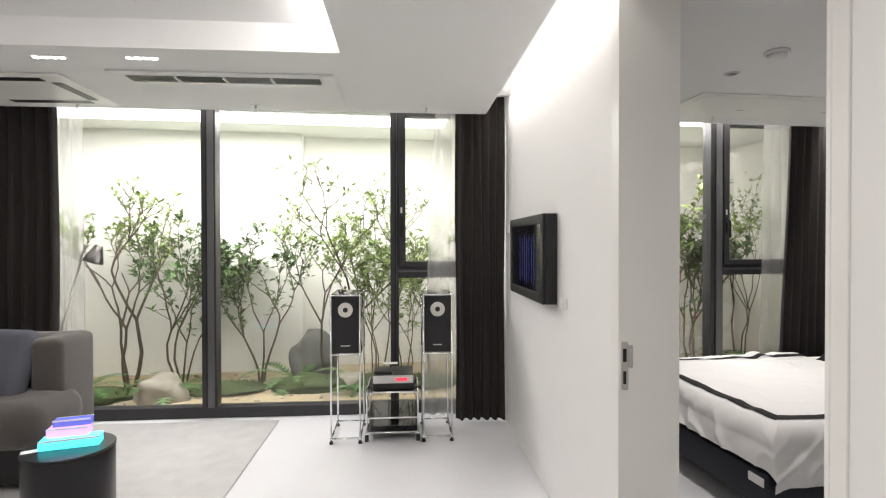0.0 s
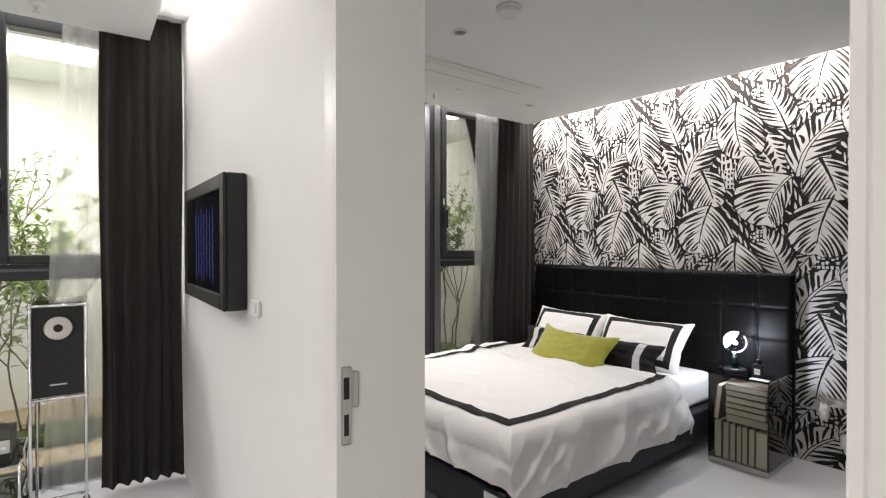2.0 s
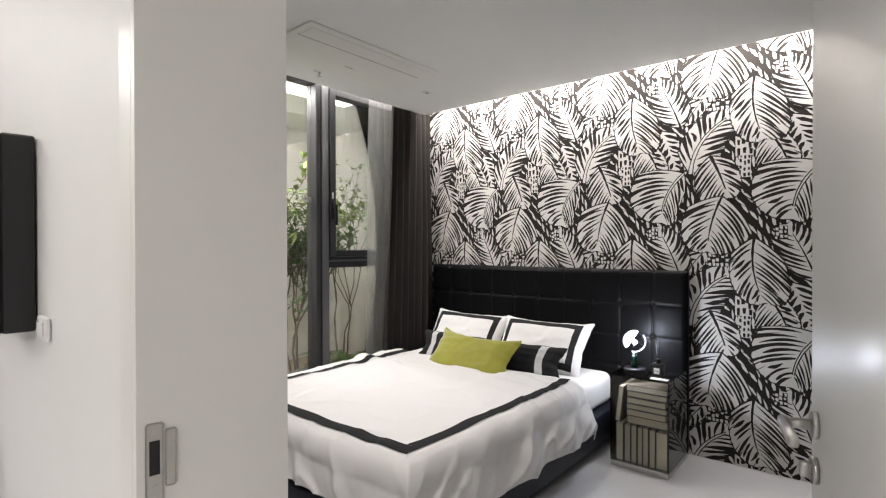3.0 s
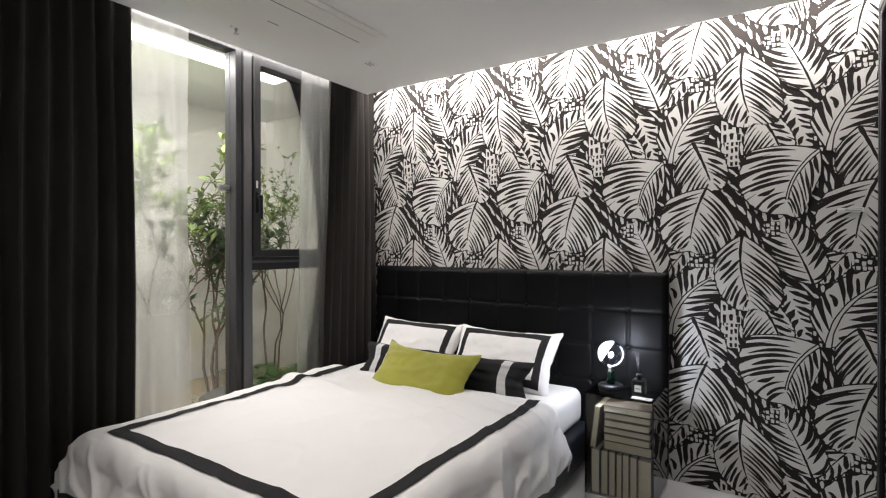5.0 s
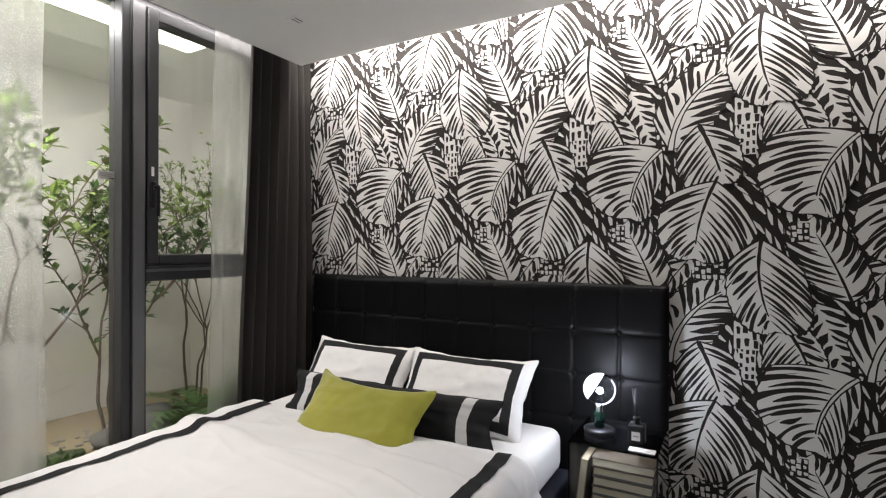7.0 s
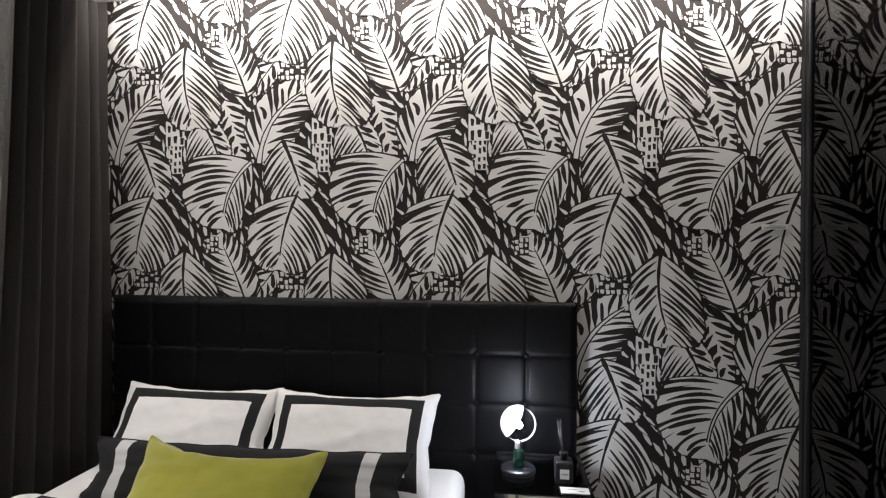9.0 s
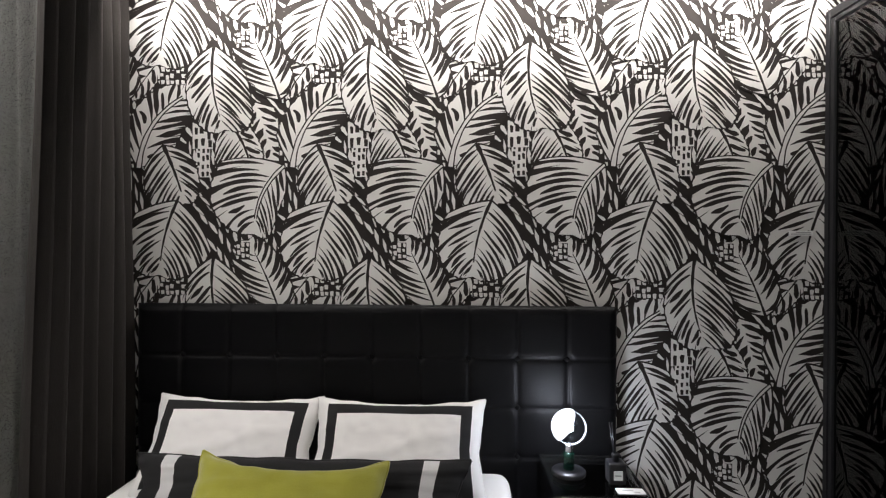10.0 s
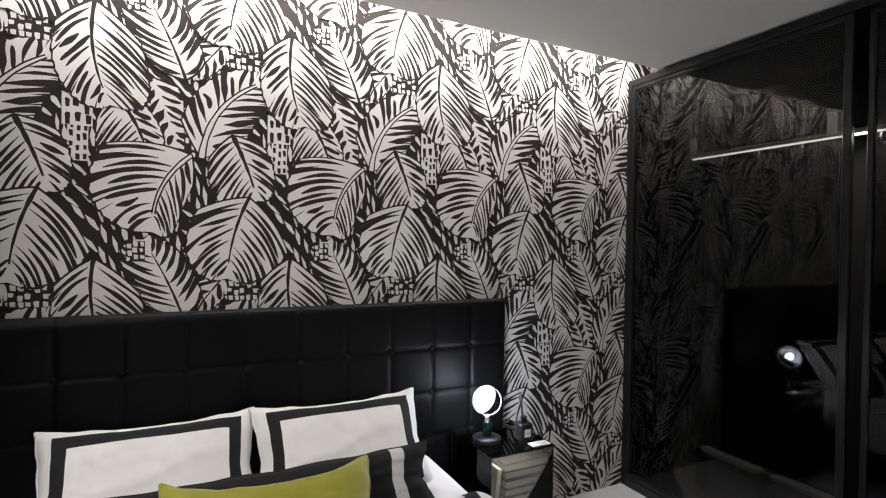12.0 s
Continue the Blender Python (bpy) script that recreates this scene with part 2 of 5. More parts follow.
M = dict(
    plaster=mat("white_painted_plaster", (0.80, 0.79, 0.77), 0.55, vary=0.03, scale=8, bump=0.05, bscale=220),
    gloss_white=mat("satin_white_lacquer", (0.80, 0.79, 0.76), 0.33, vary=0.02, scale=5, spec=0.5, rvary=0.05),
    ceiling=mat("matt_ceiling_paint", (0.80, 0.80, 0.79), 0.8, vary=0.02, scale=6, bump=0.04, bscale=150),
    court=mat("court_white_render", (0.82, 0.81, 0.77), 0.85, vary=0.05, scale=5, bump=0.15, bscale=70),
    floor=mat("pale_grey_resin_floor", (0.70, 0.70, 0.72), 0.22, vary=0.04, scale=3.5, rvary=0.08, spec=0.4),
    joint=mat("grey_joint", (0.45, 0.45, 0.46), 0.8, vary=0.1),
    rug=mat("pale_grey_worn_rug", (0.50, 0.49, 0.48), 0.95, vary=0.42, scale=9, bump=0.9, bscale=260, sheen=0.3),
    paper=mat("wallpaper_white", (0.66, 0.645, 0.62), 0.75, vary=0.03, scale=30, bump=0.06, bscale=300, spec=0.25),
    ink=mat("wallpaper_brown_black_ink", (0.022, 0.018, 0.016), 0.7, vary=0.2, scale=40, spec=0.25),
    frame=mat("dark_anodised_aluminium", (0.055, 0.055, 0.058), 0.42, 0.6, vary=0.08, scale=30, stretch=(1, 1, 0.05)),
    frame_grey=mat("grey_aluminium", (0.16, 0.16, 0.165), 0.4, 0.7, vary=0.06, scale=20),
    gasket=mat("black_rubber", (0.012, 0.012, 0.012), 0.6, vary=0.1),
    chrome=mat("polished_chrome", (0.82, 0.83, 0.84), 0.08, 1.0, rvary=0.04, scale=20),
    steel=mat("brushed_steel", (0.55, 0.54, 0.52), 0.28, 1.0, vary=0.1, scale=60, stretch=(1, 1, 12)),
    curtain=mat("charcoal_brown_curtain", (0.024, 0.020, 0.018), 0.9, vary=0.15, scale=60, bump=0.5, bscale=500, sheen=0.03, stretch=(1, 1, 0.3)),
    sheer=sheer_cloth("white_sheer_voile"),
    leather=mat("black_leather", (0.0042, 0.0042, 0.0048), 0.36, vary=0.25, scale=40, bump=0.25, bscale=380, spec=0.15, rvary=0.08),
    navy=mat("dark_navy_leather", (0.010, 0.012, 0.020), 0.5, vary=0.2, scale=30, bump=0.25, bscale=300),
    linen=mat("white_cotton", (0.80, 0.79, 0.78), 0.9, vary=0.03, scale=10, bump=0.25, bscale=420, sheen=0.15),
    black_cotton=mat("black_cotton", (0.012, 0.012, 0.013), 0.9, vary=0.2, scale=25, bump=0.3, bscale=420),
    grey_band=mat("pale_grey_cotton", (0.60, 0.60, 0.60), 0.9, vary=0.05, scale=25, bump=0.3, bscale=420),
    velvet=mat("chartreuse_velvet", (0.36, 0.35, 0.025), 0.8, vary=0.52, scale=8, bump=0.25, bscale=200, sheen=0.7),
    velvet_back=mat("grey_back_cloth", (0.16, 0.13, 0.12), 0.9, vary=0.1),
    black=mat("black_plastic", (0.012, 0.012, 0.013), 0.38, vary=0.15, scale=50),
    black_metal=mat("black_lacquered_metal", (0.015, 0.015, 0.017), 0.3, 0.3, vary=0.15, scale=25),
    screen=mat("dark_screen_glass", (0.006, 0.006, 0.009), 0.06, vary=0.1, scale=4, spec=0.6),
    screen_blue=mat("dim_blue_picture", (0.01, 0.01, 0.03), 0.2, emit=(0.06, 0.08, 0.35), power=0.5),
    white_plastic=mat("white_plastic", (0.78, 0.78, 0.77), 0.4, vary=0.02, scale=30),
    cone=mat("pale_speaker_cone", (0.62, 0.60, 0.55), 0.6, vary=0.08, scale=40),
    silver=mat("silver_front_plate", (0.60, 0.60, 0.58), 0.35, 0.6, vary=0.06, scale=60),
    red=mat("red_display", (0.3, 0.01, 0.015), 0.3, emit=(1, 0.05, 0.08), power=1.2),
    page=mat("book_page_edges", (0.58, 0.51, 0.38), 0.85, vary=0.22, scale=16, bump=0.5, bscale=200, stretch=(1, 1, 9), tint=(0.62, 0.56, 0.43)),
    page2=mat("cream_book_page_edges", (0.68, 0.63, 0.52), 0.85, vary=0.15, scale=16, bump=0.5, bscale=200, stretch=(1, 1, 9)),
    cover=mat("brown_book_cover", (0.10, 0.075, 0.05), 0.6, vary=0.3, scale=12),
    cover2=mat("grey_blue_book_cover", (0.09, 0.10, 0.13), 0.6, vary=0.2, scale=12),
    smoked=mat("smoked_mirror_glass", (0.03, 0.03, 0.03), 0.03, vary=0.1, scale=3, spec=0.8),
    green_glass=mat("dark_green_glass", (0.004, 0.05, 0.03), 0.05, trans=0.5, ior=1.5, vary=0.1),
    pane=glass("clear_window_glass", (0.97, 0.98, 0.97), edge=0.17),
    case_glass=glass("clear_case_glass", (0.97, 0.985, 0.975), edge=0.15),
    dark_glass=glass("smoked_wardrobe_glass", (0.40, 0.40, 0.39), edge=0.14),
    bulb_glass=glass("clear_bulb_glass", (0.97, 0.98, 1.0), edge=-0.17),
    led=mat("led_strip", (0.9, 0.9, 0.9), 0.5, emit=(1, 0.96, 0.9), power=6.0),
    led_white=mat("luminous_court_panel", (0.9, 0.9, 0.9), 0.5, emit=(1, 0.98, 0.93), power=5.0),
    # emission stands in for the filament's light on the silvering
    mirror_half=mat("silvered_bulb_half_added_glow", (0.9, 0.92, 0.95), 0.25, 0.3, emit=(0.88, 0.94, 1), power=1.6, vary=0.02),
    filament=mat("glowing_filament", (0.9, 0.9, 0.9), 0.5, emit=(0.9, 0.95, 1), power=40.0),
    cyan=mat("glowing_cyan_acrylic", (0.1, 0.6, 0.65), 0.1, emit=(0.08, 0.85, 0.9), power=1.25, trans=0.2, vary=0.3, scale=9),
    magenta=mat("glowing_violet_acrylic", (0.5, 0.3, 0.65), 0.1, emit=(0.72, 0.4, 0.95), power=0.9, trans=0.2, vary=0.3, scale=9),
    indigo=mat("glowing_indigo_acrylic", (0.1, 0.12, 0.4), 0.1, emit=(0.12, 0.16, 0.6), power=0.7, trans=0.2, vary=0.3, scale=9),
    sofa=mat("taupe_wool_upholstery", (0.062, 0.053, 0.046), 0.95, vary=0.18, scale=35, bump=0.8, bscale=330, sheen=0.3),
    cushion=mat("blue_grey_cushion", (0.085, 0.09, 0.11), 0.95, vary=0.18, scale=35, bump=0.8, bscale=330),
    bark=mat("brown_bark", (0.13, 0.10, 0.075), 0.9, vary=0.4, scale=25, bump=0.8, bscale=90, stretch=(1, 1, 0.3)),
    leaf=leaf_mat("fresh_green_leaf", (0.20, 0.28, 0.07)),
    leaf_dark=leaf_mat("deep_green_leaf", (0.08, 0.15, 0.04)),
    fern=leaf_mat("fern_green_leaf", (0.09, 0.18, 0.05)),
    moss=mat("moss", (0.06, 0.085, 0.028), 0.95, vary=0.5, scale=30, bump=1.0, bscale=120),
    sand=mat("decomposed_granite", (0.42, 0.34, 0.22), 0.95, vary=0.3, scale=60, bump=0.9, bscale=220),
    stone=mat("weathered_granite", (0.36, 0.33, 0.28), 0.85, vary=0.35, scale=22, bump=0.9, bscale=45),
    stone_dark=mat("grey_slate_rock", (0.16, 0.16, 0.15), 0.85, vary=0.4, scale=18, bump=0.9, bscale=45),
    note=mat("white_card", (0.8, 0.8, 0.79), 0.6, vary=0.02),
    grey_text=mat("grey_print", (0.3, 0.3, 0.3), 0.7, vary=0.05),
    sign_grey=mat("pale_grey_label", (0.55, 0.55, 0.54), 0.5, vary=0.03),
    wardrobe_in=mat("dark_wardrobe_interior", (0.02, 0.019, 0.018), 0.5, vary=0.2, scale=8),
    shelf=mat("pale_wardrobe_shelf", (0.80, 0.79, 0.76), 0.5, vary=0.08, scale=10),
)

# ---- builders ----


def bm_box(bm, x0, x1, y0, y1, z0, z1, bevel=0.0, seg=1):
    r = bmesh.ops.create_cube(bm, size=1.0)
    vs = r["verts"]
    for v in vs:
        v.co = Vector(((x0 + x1) / 2 + v.co.x * (x1 - x0), (y0 + y1) / 2 + v.co.y * (y1 - y0), (z0 + z1) / 2 + v.co.z * (z1 - z0)))
    if bevel:
        es = list({e for v in vs for e in v.link_edges})
        bmesh.ops.bevel(bm, geom=es, offset=bevel, segments=seg, affect="EDGES", profile=0.5)
    return bm


def box(x0, x1, y0, y1, z0, z1, bevel=0.0, seg=1):
    return bm_box(bmesh.new(), x0, x1, y0, y1, z0, z1, bevel, seg)


def bm_tube(bm, a, b, r0, r1=None, n=10, cap=True):
    a, b = Vector(a), Vector(b)
    r1 = r0 if r1 is None else r1
    ax = (b - a).normalized()
    s = ax.orthogonal().normalized()
    t = ax.cross(s)
    ra, rb = [], []
    for i in range(n):
        w = 2 * math.pi * i / n
        d = s * math.cos(w) + t * math.sin(w)
        ra.append(bm.verts.new(a + d * r0))
        rb.append(bm.verts.new(b + d * r1))
    for i in range(n):
        bm.faces.new((ra[i], ra[(i + 1) % n], rb[(i + 1) % n], rb[i])).smooth = True
    if cap:
        bm.faces.new(list(reversed(ra)))
        bm.faces.new(rb)
    return bm


def tube(a, b, r0, r1=None, n=12):
    return bm_tube(bmesh.new(), a, b, r0, r1, n)


def lathe(profile, at, n=24, cap=True):
    """A body turned round the upright through at, from (radius, height) pairs."""
    bm = bmesh.new()
    rings = []
    for r, z in profile:
        rings.append([bm.verts.new((at[0] + r * math.cos(2 * math.pi * i / n), at[1] + r * math.sin(2 * math.pi * i / n), at[2] + z)) for i in range(n)])
    for a, b in zip(rings, rings[1:]):
        for i in range(n):
            bm.faces.new((a[i], a[(i + 1) % n], b[(i + 1) % n], b[i])).smooth = True
    if cap:
        bm.faces.new(list(reversed(rings[0])))
        bm.faces.new(rings[-1])
    return bm


def part(name, bm, material, parent=None, label=""):
    me = bpy.data.meshes.new(name)
    bmesh.ops.recalc_face_normals(bm, faces=bm.faces)
    bm.to_mesh(me)
    bm.free()
    me.materials.append(M[material] if isinstance(material, str) else material)
    ob = new(name, me)
    if parent is not None:
        ob.parent = parent
    if label:
        ob["label"] = label
    return ob


put = part
THINGS = []


def thing(name, label, category, group="", kind=""):
    """An empty for a thing; settle() moves it to the thing's foot."""
    ob = new(name)
    ob.empty_display_size = 0.05
    THINGS.append(ob)
    return tagged(ob, label, category, group, kind)


def settle():
    """Moves each empty to the foot of its parts, which stay where they are."""
    for ob in THINGS:
        pts = [v.co for c in ob.children for v in c.data.vertices]
        lo = [min(p[k] for p in pts) for k in range(3)]
        hi = [max(p[k] for p in pts) for k in range(3)]
        at = Vector(((lo[0] + hi[0]) / 2, (lo[1] + hi[1]) / 2, lo[2]))
        for c in ob.children:
            c.matrix_parent_inverse = Matrix.Translation(-at)
        ob.matrix_basis = ob.matrix_basis @ Matrix.Translation(at)
    THINGS.clear()


# the living room stands a little askew to the bedroom
SKEW = Matrix.Translation((WX, JL, 0)) @ pose(0, 0, 0, 0, 0, -3.6) @ Matrix.Translation((-WX, -JL, 0))
LIVING = []


def living(ob):
    LIVING.append(ob)
    return ob


def structure(name, bm, material, label, category):
    return tagged(part(name, bm, material), label, category, kind="structure")


def prism(foot, z0, z1):
    bm = bmesh.new()
    lo = [bm.verts.new((x, y, z0)) for x, y in foot]
    hi = [bm.verts.new((x, y, z1)) for x, y in foot]
    n = len(foot)
    bm.faces.new(list(reversed(lo)))
    bm.faces.new(hi)
    for i in range(n):
        bm.faces.new((lo[i], lo[(i + 1) % n], hi[(i + 1) % n], hi[i]))
    return bm


# ---- structure ----
structure("floor", box(-4.3, EAST + 0.1, -2.9, WIN + 0.35, -0.12, 0.0), "floor", "pale grey glossy seamless resin floor", "floor")
structure("ground_court", prism(((-4.3, WIN + 0.42), (0.70, WIN + 0.06), (4.25, WIN + 0.09), (4.25, BACK + 0.4), (-4.3, BACK + 0.4)), -0.15, 0.02), "sand", "beige decomposed granite ground of the planted court", "ground")

bm = box(-3.8, 0.48, 2.40, EDGE - 0.05, CEIL, CEIL + 0.14)
bm_box(bm, -0.425, 0.48, -2.6, 2.40, CEIL, CEIL + 0.14)
bm_box(bm, -3.8, -0.425, -2.6, 2.40, CEIL + 0.139, CEIL + 0.25)
bm_box(bm, 0.48, WX + 0.1, -2.6, EDGE - 0.05, CEIL + 0.139, CEIL + 0.25)
bm_box(bm, -3.8, WX + 0.1, EDGE - 0.05, WIN + 0.05, 2.47, 2.53)
bm_box(bm, -3.8, WX, EDGE - 0.07, EDGE - 0.05, CEIL + 0.14, 2.47)
living(structure("ceiling_living", bm, "ceiling", "white ceiling with a recessed tray and light slots", "ceiling"))
bm = box(WE, 3.45, 0.2, EDGE, CEIL, CEIL + 0.14)
bm_box(bm, 3.45, EAST, 0.2, EDGE, CEIL + 0.139, CEIL + 0.25)
bm_box(bm, WE, EAST, EDGE, WIN + 0.05, 2.47, 2.53)
bm_box(bm, WE, 3.45, EDGE - 0.02, EDGE, CEIL + 0.14, 2.47)
structure("ceiling_bedroom", bm, "ceiling", "plain white bedroom ceiling with a light slot along the papered wall", "ceiling")


def skew_x(y):
    """x of the partition's living-room face at y."""
    return WX + (y - JL) * math.tan(radians(3.6))


structure("wall_partition_north", prism(((WX, JL), (WE, JE), (WE, 4.0), (skew_x(4.0), 4.0)), 0, 2.53), "plaster",
          "white plastered partition between living room and bedroom", "wall")
structure("wall_partition_south", prism(((skew_x(-2.6), -2.6), (WE, -2.6), (WE, JR), (skew_x(JR), JR)), 0, 2.53), "plaster",
          "white plastered partition beside the bedroom door", "wall")
structure("wall_door_head", box(WX, WE, JR, JL, 2.25, 2.53), "plaster", "white plaster over the bedroom doorway", "wall")
living(structure("wall_west", box(-3.9, -3.8, -2.6, WIN + 0.1, 0, 2.53), "plaster", "plain white living room wall", "wall"))
living(structure("wall_south", box(-3.9, WX + 0.3, -2.6, -2.5, 0, 2.53), "plaster", "plain white living room wall", "wall"))
structure("wall_bedroom_south", box(WE, 1.78, 0.40, 0.60, 0, 2.53), "plaster", "plain white bedroom wall behind the door", "wall")
wall_east = structure("wall_east", box(EAST, EAST + 0.15, 0.1, WIN + 0.1, 0, 2.53), "ink", "bedroom wall papered with bold black and white leaves", "wall")
# door jamb linings with a shadow line
trim = thing("trim_door", "white lacquered frame of the bedroom doorway", "door frame", kind="structure")
part("jamb_lining", prism(((WX - 0.006, JL - 0.012), (WE + 0.004, JE - 0.012), (WE + 0.004, JE), (WX - 0.006, JL)), 0, 2.25), "gloss_white", trim)
part("jamb_lining", box(skew_x(JR) - 0.006, WE + 0.004, JR, JR + 0.012, 0, 2.25, 0.002), "gloss_white", trim)
part("casing", box(WX - 0.006, WX, JL, JL + 0.045, 0, 2.25, 0.002), "gloss_white", trim)
part("casing", box(skew_x(JR) - 0.006, skew_x(JR), JR - 0.035, JR, 0, 2.25, 0.002), "gloss_white", trim)
part("head_lining", box(WX - 0.006, WE + 0.004, JR + 0.012, JE - 0.012, 2.238, 2.25, 0.002), "gloss_white", trim)
face = pose(WX - 0.006, JL - 0.012, 0, 0, 0, math.degrees(math.atan2(JE - JL, WE + 0.01 - WX)))
plate = part("strike_plate", box(0.010, 0.034, -0.0025, 0.0, 0.826, 0.996, 0.003), "steel", trim, "brushed steel strike plate")
small = [("strike_lip", box(0.034, 0.050, -0.0032, -0.0005, 0.905, 0.985, 0.003), "steel"), ("latch_hole", box(0.015, 0.028, -0.0032, -0.0024, 0.925, 0.972), "black"),
         ("bolt_hole", box(0.016, 0.027, -0.0032, -0.0024, 0.846, 0.892), "black")]
small += [("screw", tube((0.022, -0.0024, zz), (0.022, -0.0034, zz), 0.004), "steel") for zz in (0.838, 0.908, 0.985)]
plate.data.transform(face)
for nm, bm, mt in small:
    part(nm, bm, mt, plate).data.transform(face)

# court
structure("wall_court_rear", box(-4.3, -0.95, BACK - 0.08, BACK + 0.3, 0, 2.62), "court", "white rendered rear wall of the planted court", "wall")
structure("wall_court_rear_step", box(-0.95, 4.25, BACK + 0.1, BACK + 0.3, 0, 2.62), "court", "white rendered rear wall of the planted court", "wall")
structure("wall_court_east", box(4.15, 4.3, WIN + 0.1, BACK + 0.1, 0, 2.62), "court", "white rendered end wall of the court", "wall")
structure("wall_court_west", box(-4.4, -4.2, WIN - 0.1, BACK + 0.3, 0, 2.62), "court", "white rendered end wall of the court", "wall")
structure("wall_court_divider", box(0.66, 0.82, WIN + 0.11, BACK + 0.1, 0, 2.5), "court", "white rendered wall between the two courts", "wall")
structure("wall_outer_east", box(EAST + 0.15, 4.3, WIN, WIN + 0.1, 0, 2.62), "court", "white rendered outer wall of the court", "wall")
structure("ceiling_court", box(-4.4, 4.3, WIN + 0.02, BACK + 0.3, 2.5, 2.62), "ceiling", "white ceiling over the planted court", "ceiling")
for x0, x1, y0, y1 in ((-3.0, 0.45, 4.45, 4.80), (1.3, 3.3, 4.2, 4.4)):
    l = thing("linear_ceiling_light", "long white luminous panel in the court ceiling", "ceiling light", "court ceiling lights")
    part("housing", box(x0 - 0.02, x1 + 0.02, y0 - 0.02, y1 + 0.02, 2.465, 2.50, 0.003), "white_plastic", l)
    part("diffuser", box(x0, x1, y0, y1, 2.455, 2.466, 0.002), "led_white", l, "glowing white diffuser")


def leds(name, bm):
    t = thing(name, "thin glowing strip light hidden in the ceiling slot", "strip light", "slot strip lights")
    part("diffuser", bm, "led", t)
    return t


leds("strip_light", box(3.452, 3.468, 0.85, 3.55, CEIL + 0.118, CEIL + 0.132))
living(leds("strip_light", box(0.482, 0.498, 1.4, 3.45, CEIL + 0.118, CEIL + 0.132)))


# windows
def window(name, x0, x1, mull, cas, label):
    """Full-height dark frame: fixed panes, then a casement over a low pane. cas: start and end of the casement bay."""
    w = thing(name, label, "window", kind="structure")
    y0, y1, zb, zt = WIN, WIN + 0.10, 0.0, 2.47
    fr = part("window_frame", box(x0, x1, y0, y1, zb, 0.085, 0.004), "frame", w)
    part("head_rail", box(x0, x1, y0, y1, 2.40, zt, 0.004), "frame", w)
    part("side_rail", box(x0, x0 + 0.05, y0, y1, 0.085, 2.40, 0.004), "frame", w)
    part("side_rail", box(x1 - 0.05, x1, y0, y1, 0.085, 2.40, 0.004), "frame", w)
    for a, b in mull:
        m = part("mullion", box(a, b, y0 - 0.012, y1, 0.085, 2.40, 0.006, 2), "frame", w)
        part("gasket_line", box(a + 0.036, a + 0.044, y0 - 0.016, y0 - 0.010, 0.085, 2.40), "gasket", m)
        part("cover_strip", box(a + 0.048, b - 0.012, y0 - 0.019, y0 - 0.012, 0.085, 2.40, 0.002), "frame_grey", m)
    c0, c1 = cas
    t = part("transom", box(c0, c1, y0 - 0.004, y1, 1.075, 1.155, 0.005), "frame", w)
    part("transom_cap", box(c0, c1, y0 - 0.010, y0 - 0.003, 1.12, 1.135, 0.002), "frame_grey", t)
    s = part("casement_sash", box(c0, c0 + 0.055, y0 - 0.022, y1 - 0.03, 1.158, 2.395, 0.005), "frame", w)
    part("sash_stile", box(c1 - 0.055, c1, y0 - 0.022, y1 - 0.03, 1.158, 2.395, 0.005), "frame", s)
    part("sash_rail", box(c0 + 0.055, c1 - 0.055, y0 - 0.022, y1 - 0.03, 1.158, 1.205, 0.005), "frame", s)
    part("sash_rail", box(c0 + 0.055, c1 - 0.055, y0 - 0.022, y1 - 0.03, 2.345, 2.395, 0.005), "frame", s)
    h = part("window_handle", box(c0 + 0.014, c0 + 0.036, y0 - 0.034, y0 - 0.022, 1.43, 1.56, 0.004), "black_metal", w, "black lever window handle")
    part("handle_neck", tube((c0 + 0.025, y0 - 0.034, 1.53), (c0 + 0.025, y0 - 0.062, 1.53), 0.009), "black_metal", h)
    part("handle_grip", box(c0 + 0.016, c0 + 0.034, y0 - 0.072, y0 - 0.058, 1.39, 1.54, 0.005), "black_metal", h)
    part("handle_label", box(c0 + 0.016, c0 + 0.030, y0 - 0.0235, y0 - 0.0225, 1.585, 1.63), "white_plastic", h, "small white sticker")
    ed = [x0 + 0.05] + [v for ab in mull for v in ab] + [x1 - 0.05]
    bays = list(zip(ed[0::2], ed[1::2]))
    for a, b in bays:
        if abs(a - c0) < 0.01 or a >= c0:
            pa = part("pane", box(c0, c1, y0 + 0.05, y0 + 0.056, 0.085, 1.075), "pane", w)
            pb = part("pane", box(c0 + 0.055, c1 - 0.055, y0 + 0.03, y0 + 0.036, 1.205, 2.345), "pane", w)
            pa.visible_shadow = pb.visible_shadow = False
        else:
            p = part("pane", box(a, b, y0 + 0.05, y0 + 0.056, 0.085, 2.40), "pane", w)
            p.visible_shadow = False
    return w


living(window("window_1", -3.8, WX + 0.02, ((-1.668, -1.560), (-0.224, -0.160)), (-0.160, WX - 0.03), "dark aluminium window wall onto the planted court, casement shut"))
window("window_2", WE, EAST, ((2.625, 2.741),), (2.741, EAST - 0.05), "dark aluminium bedroom window onto the planted court, casement shut")


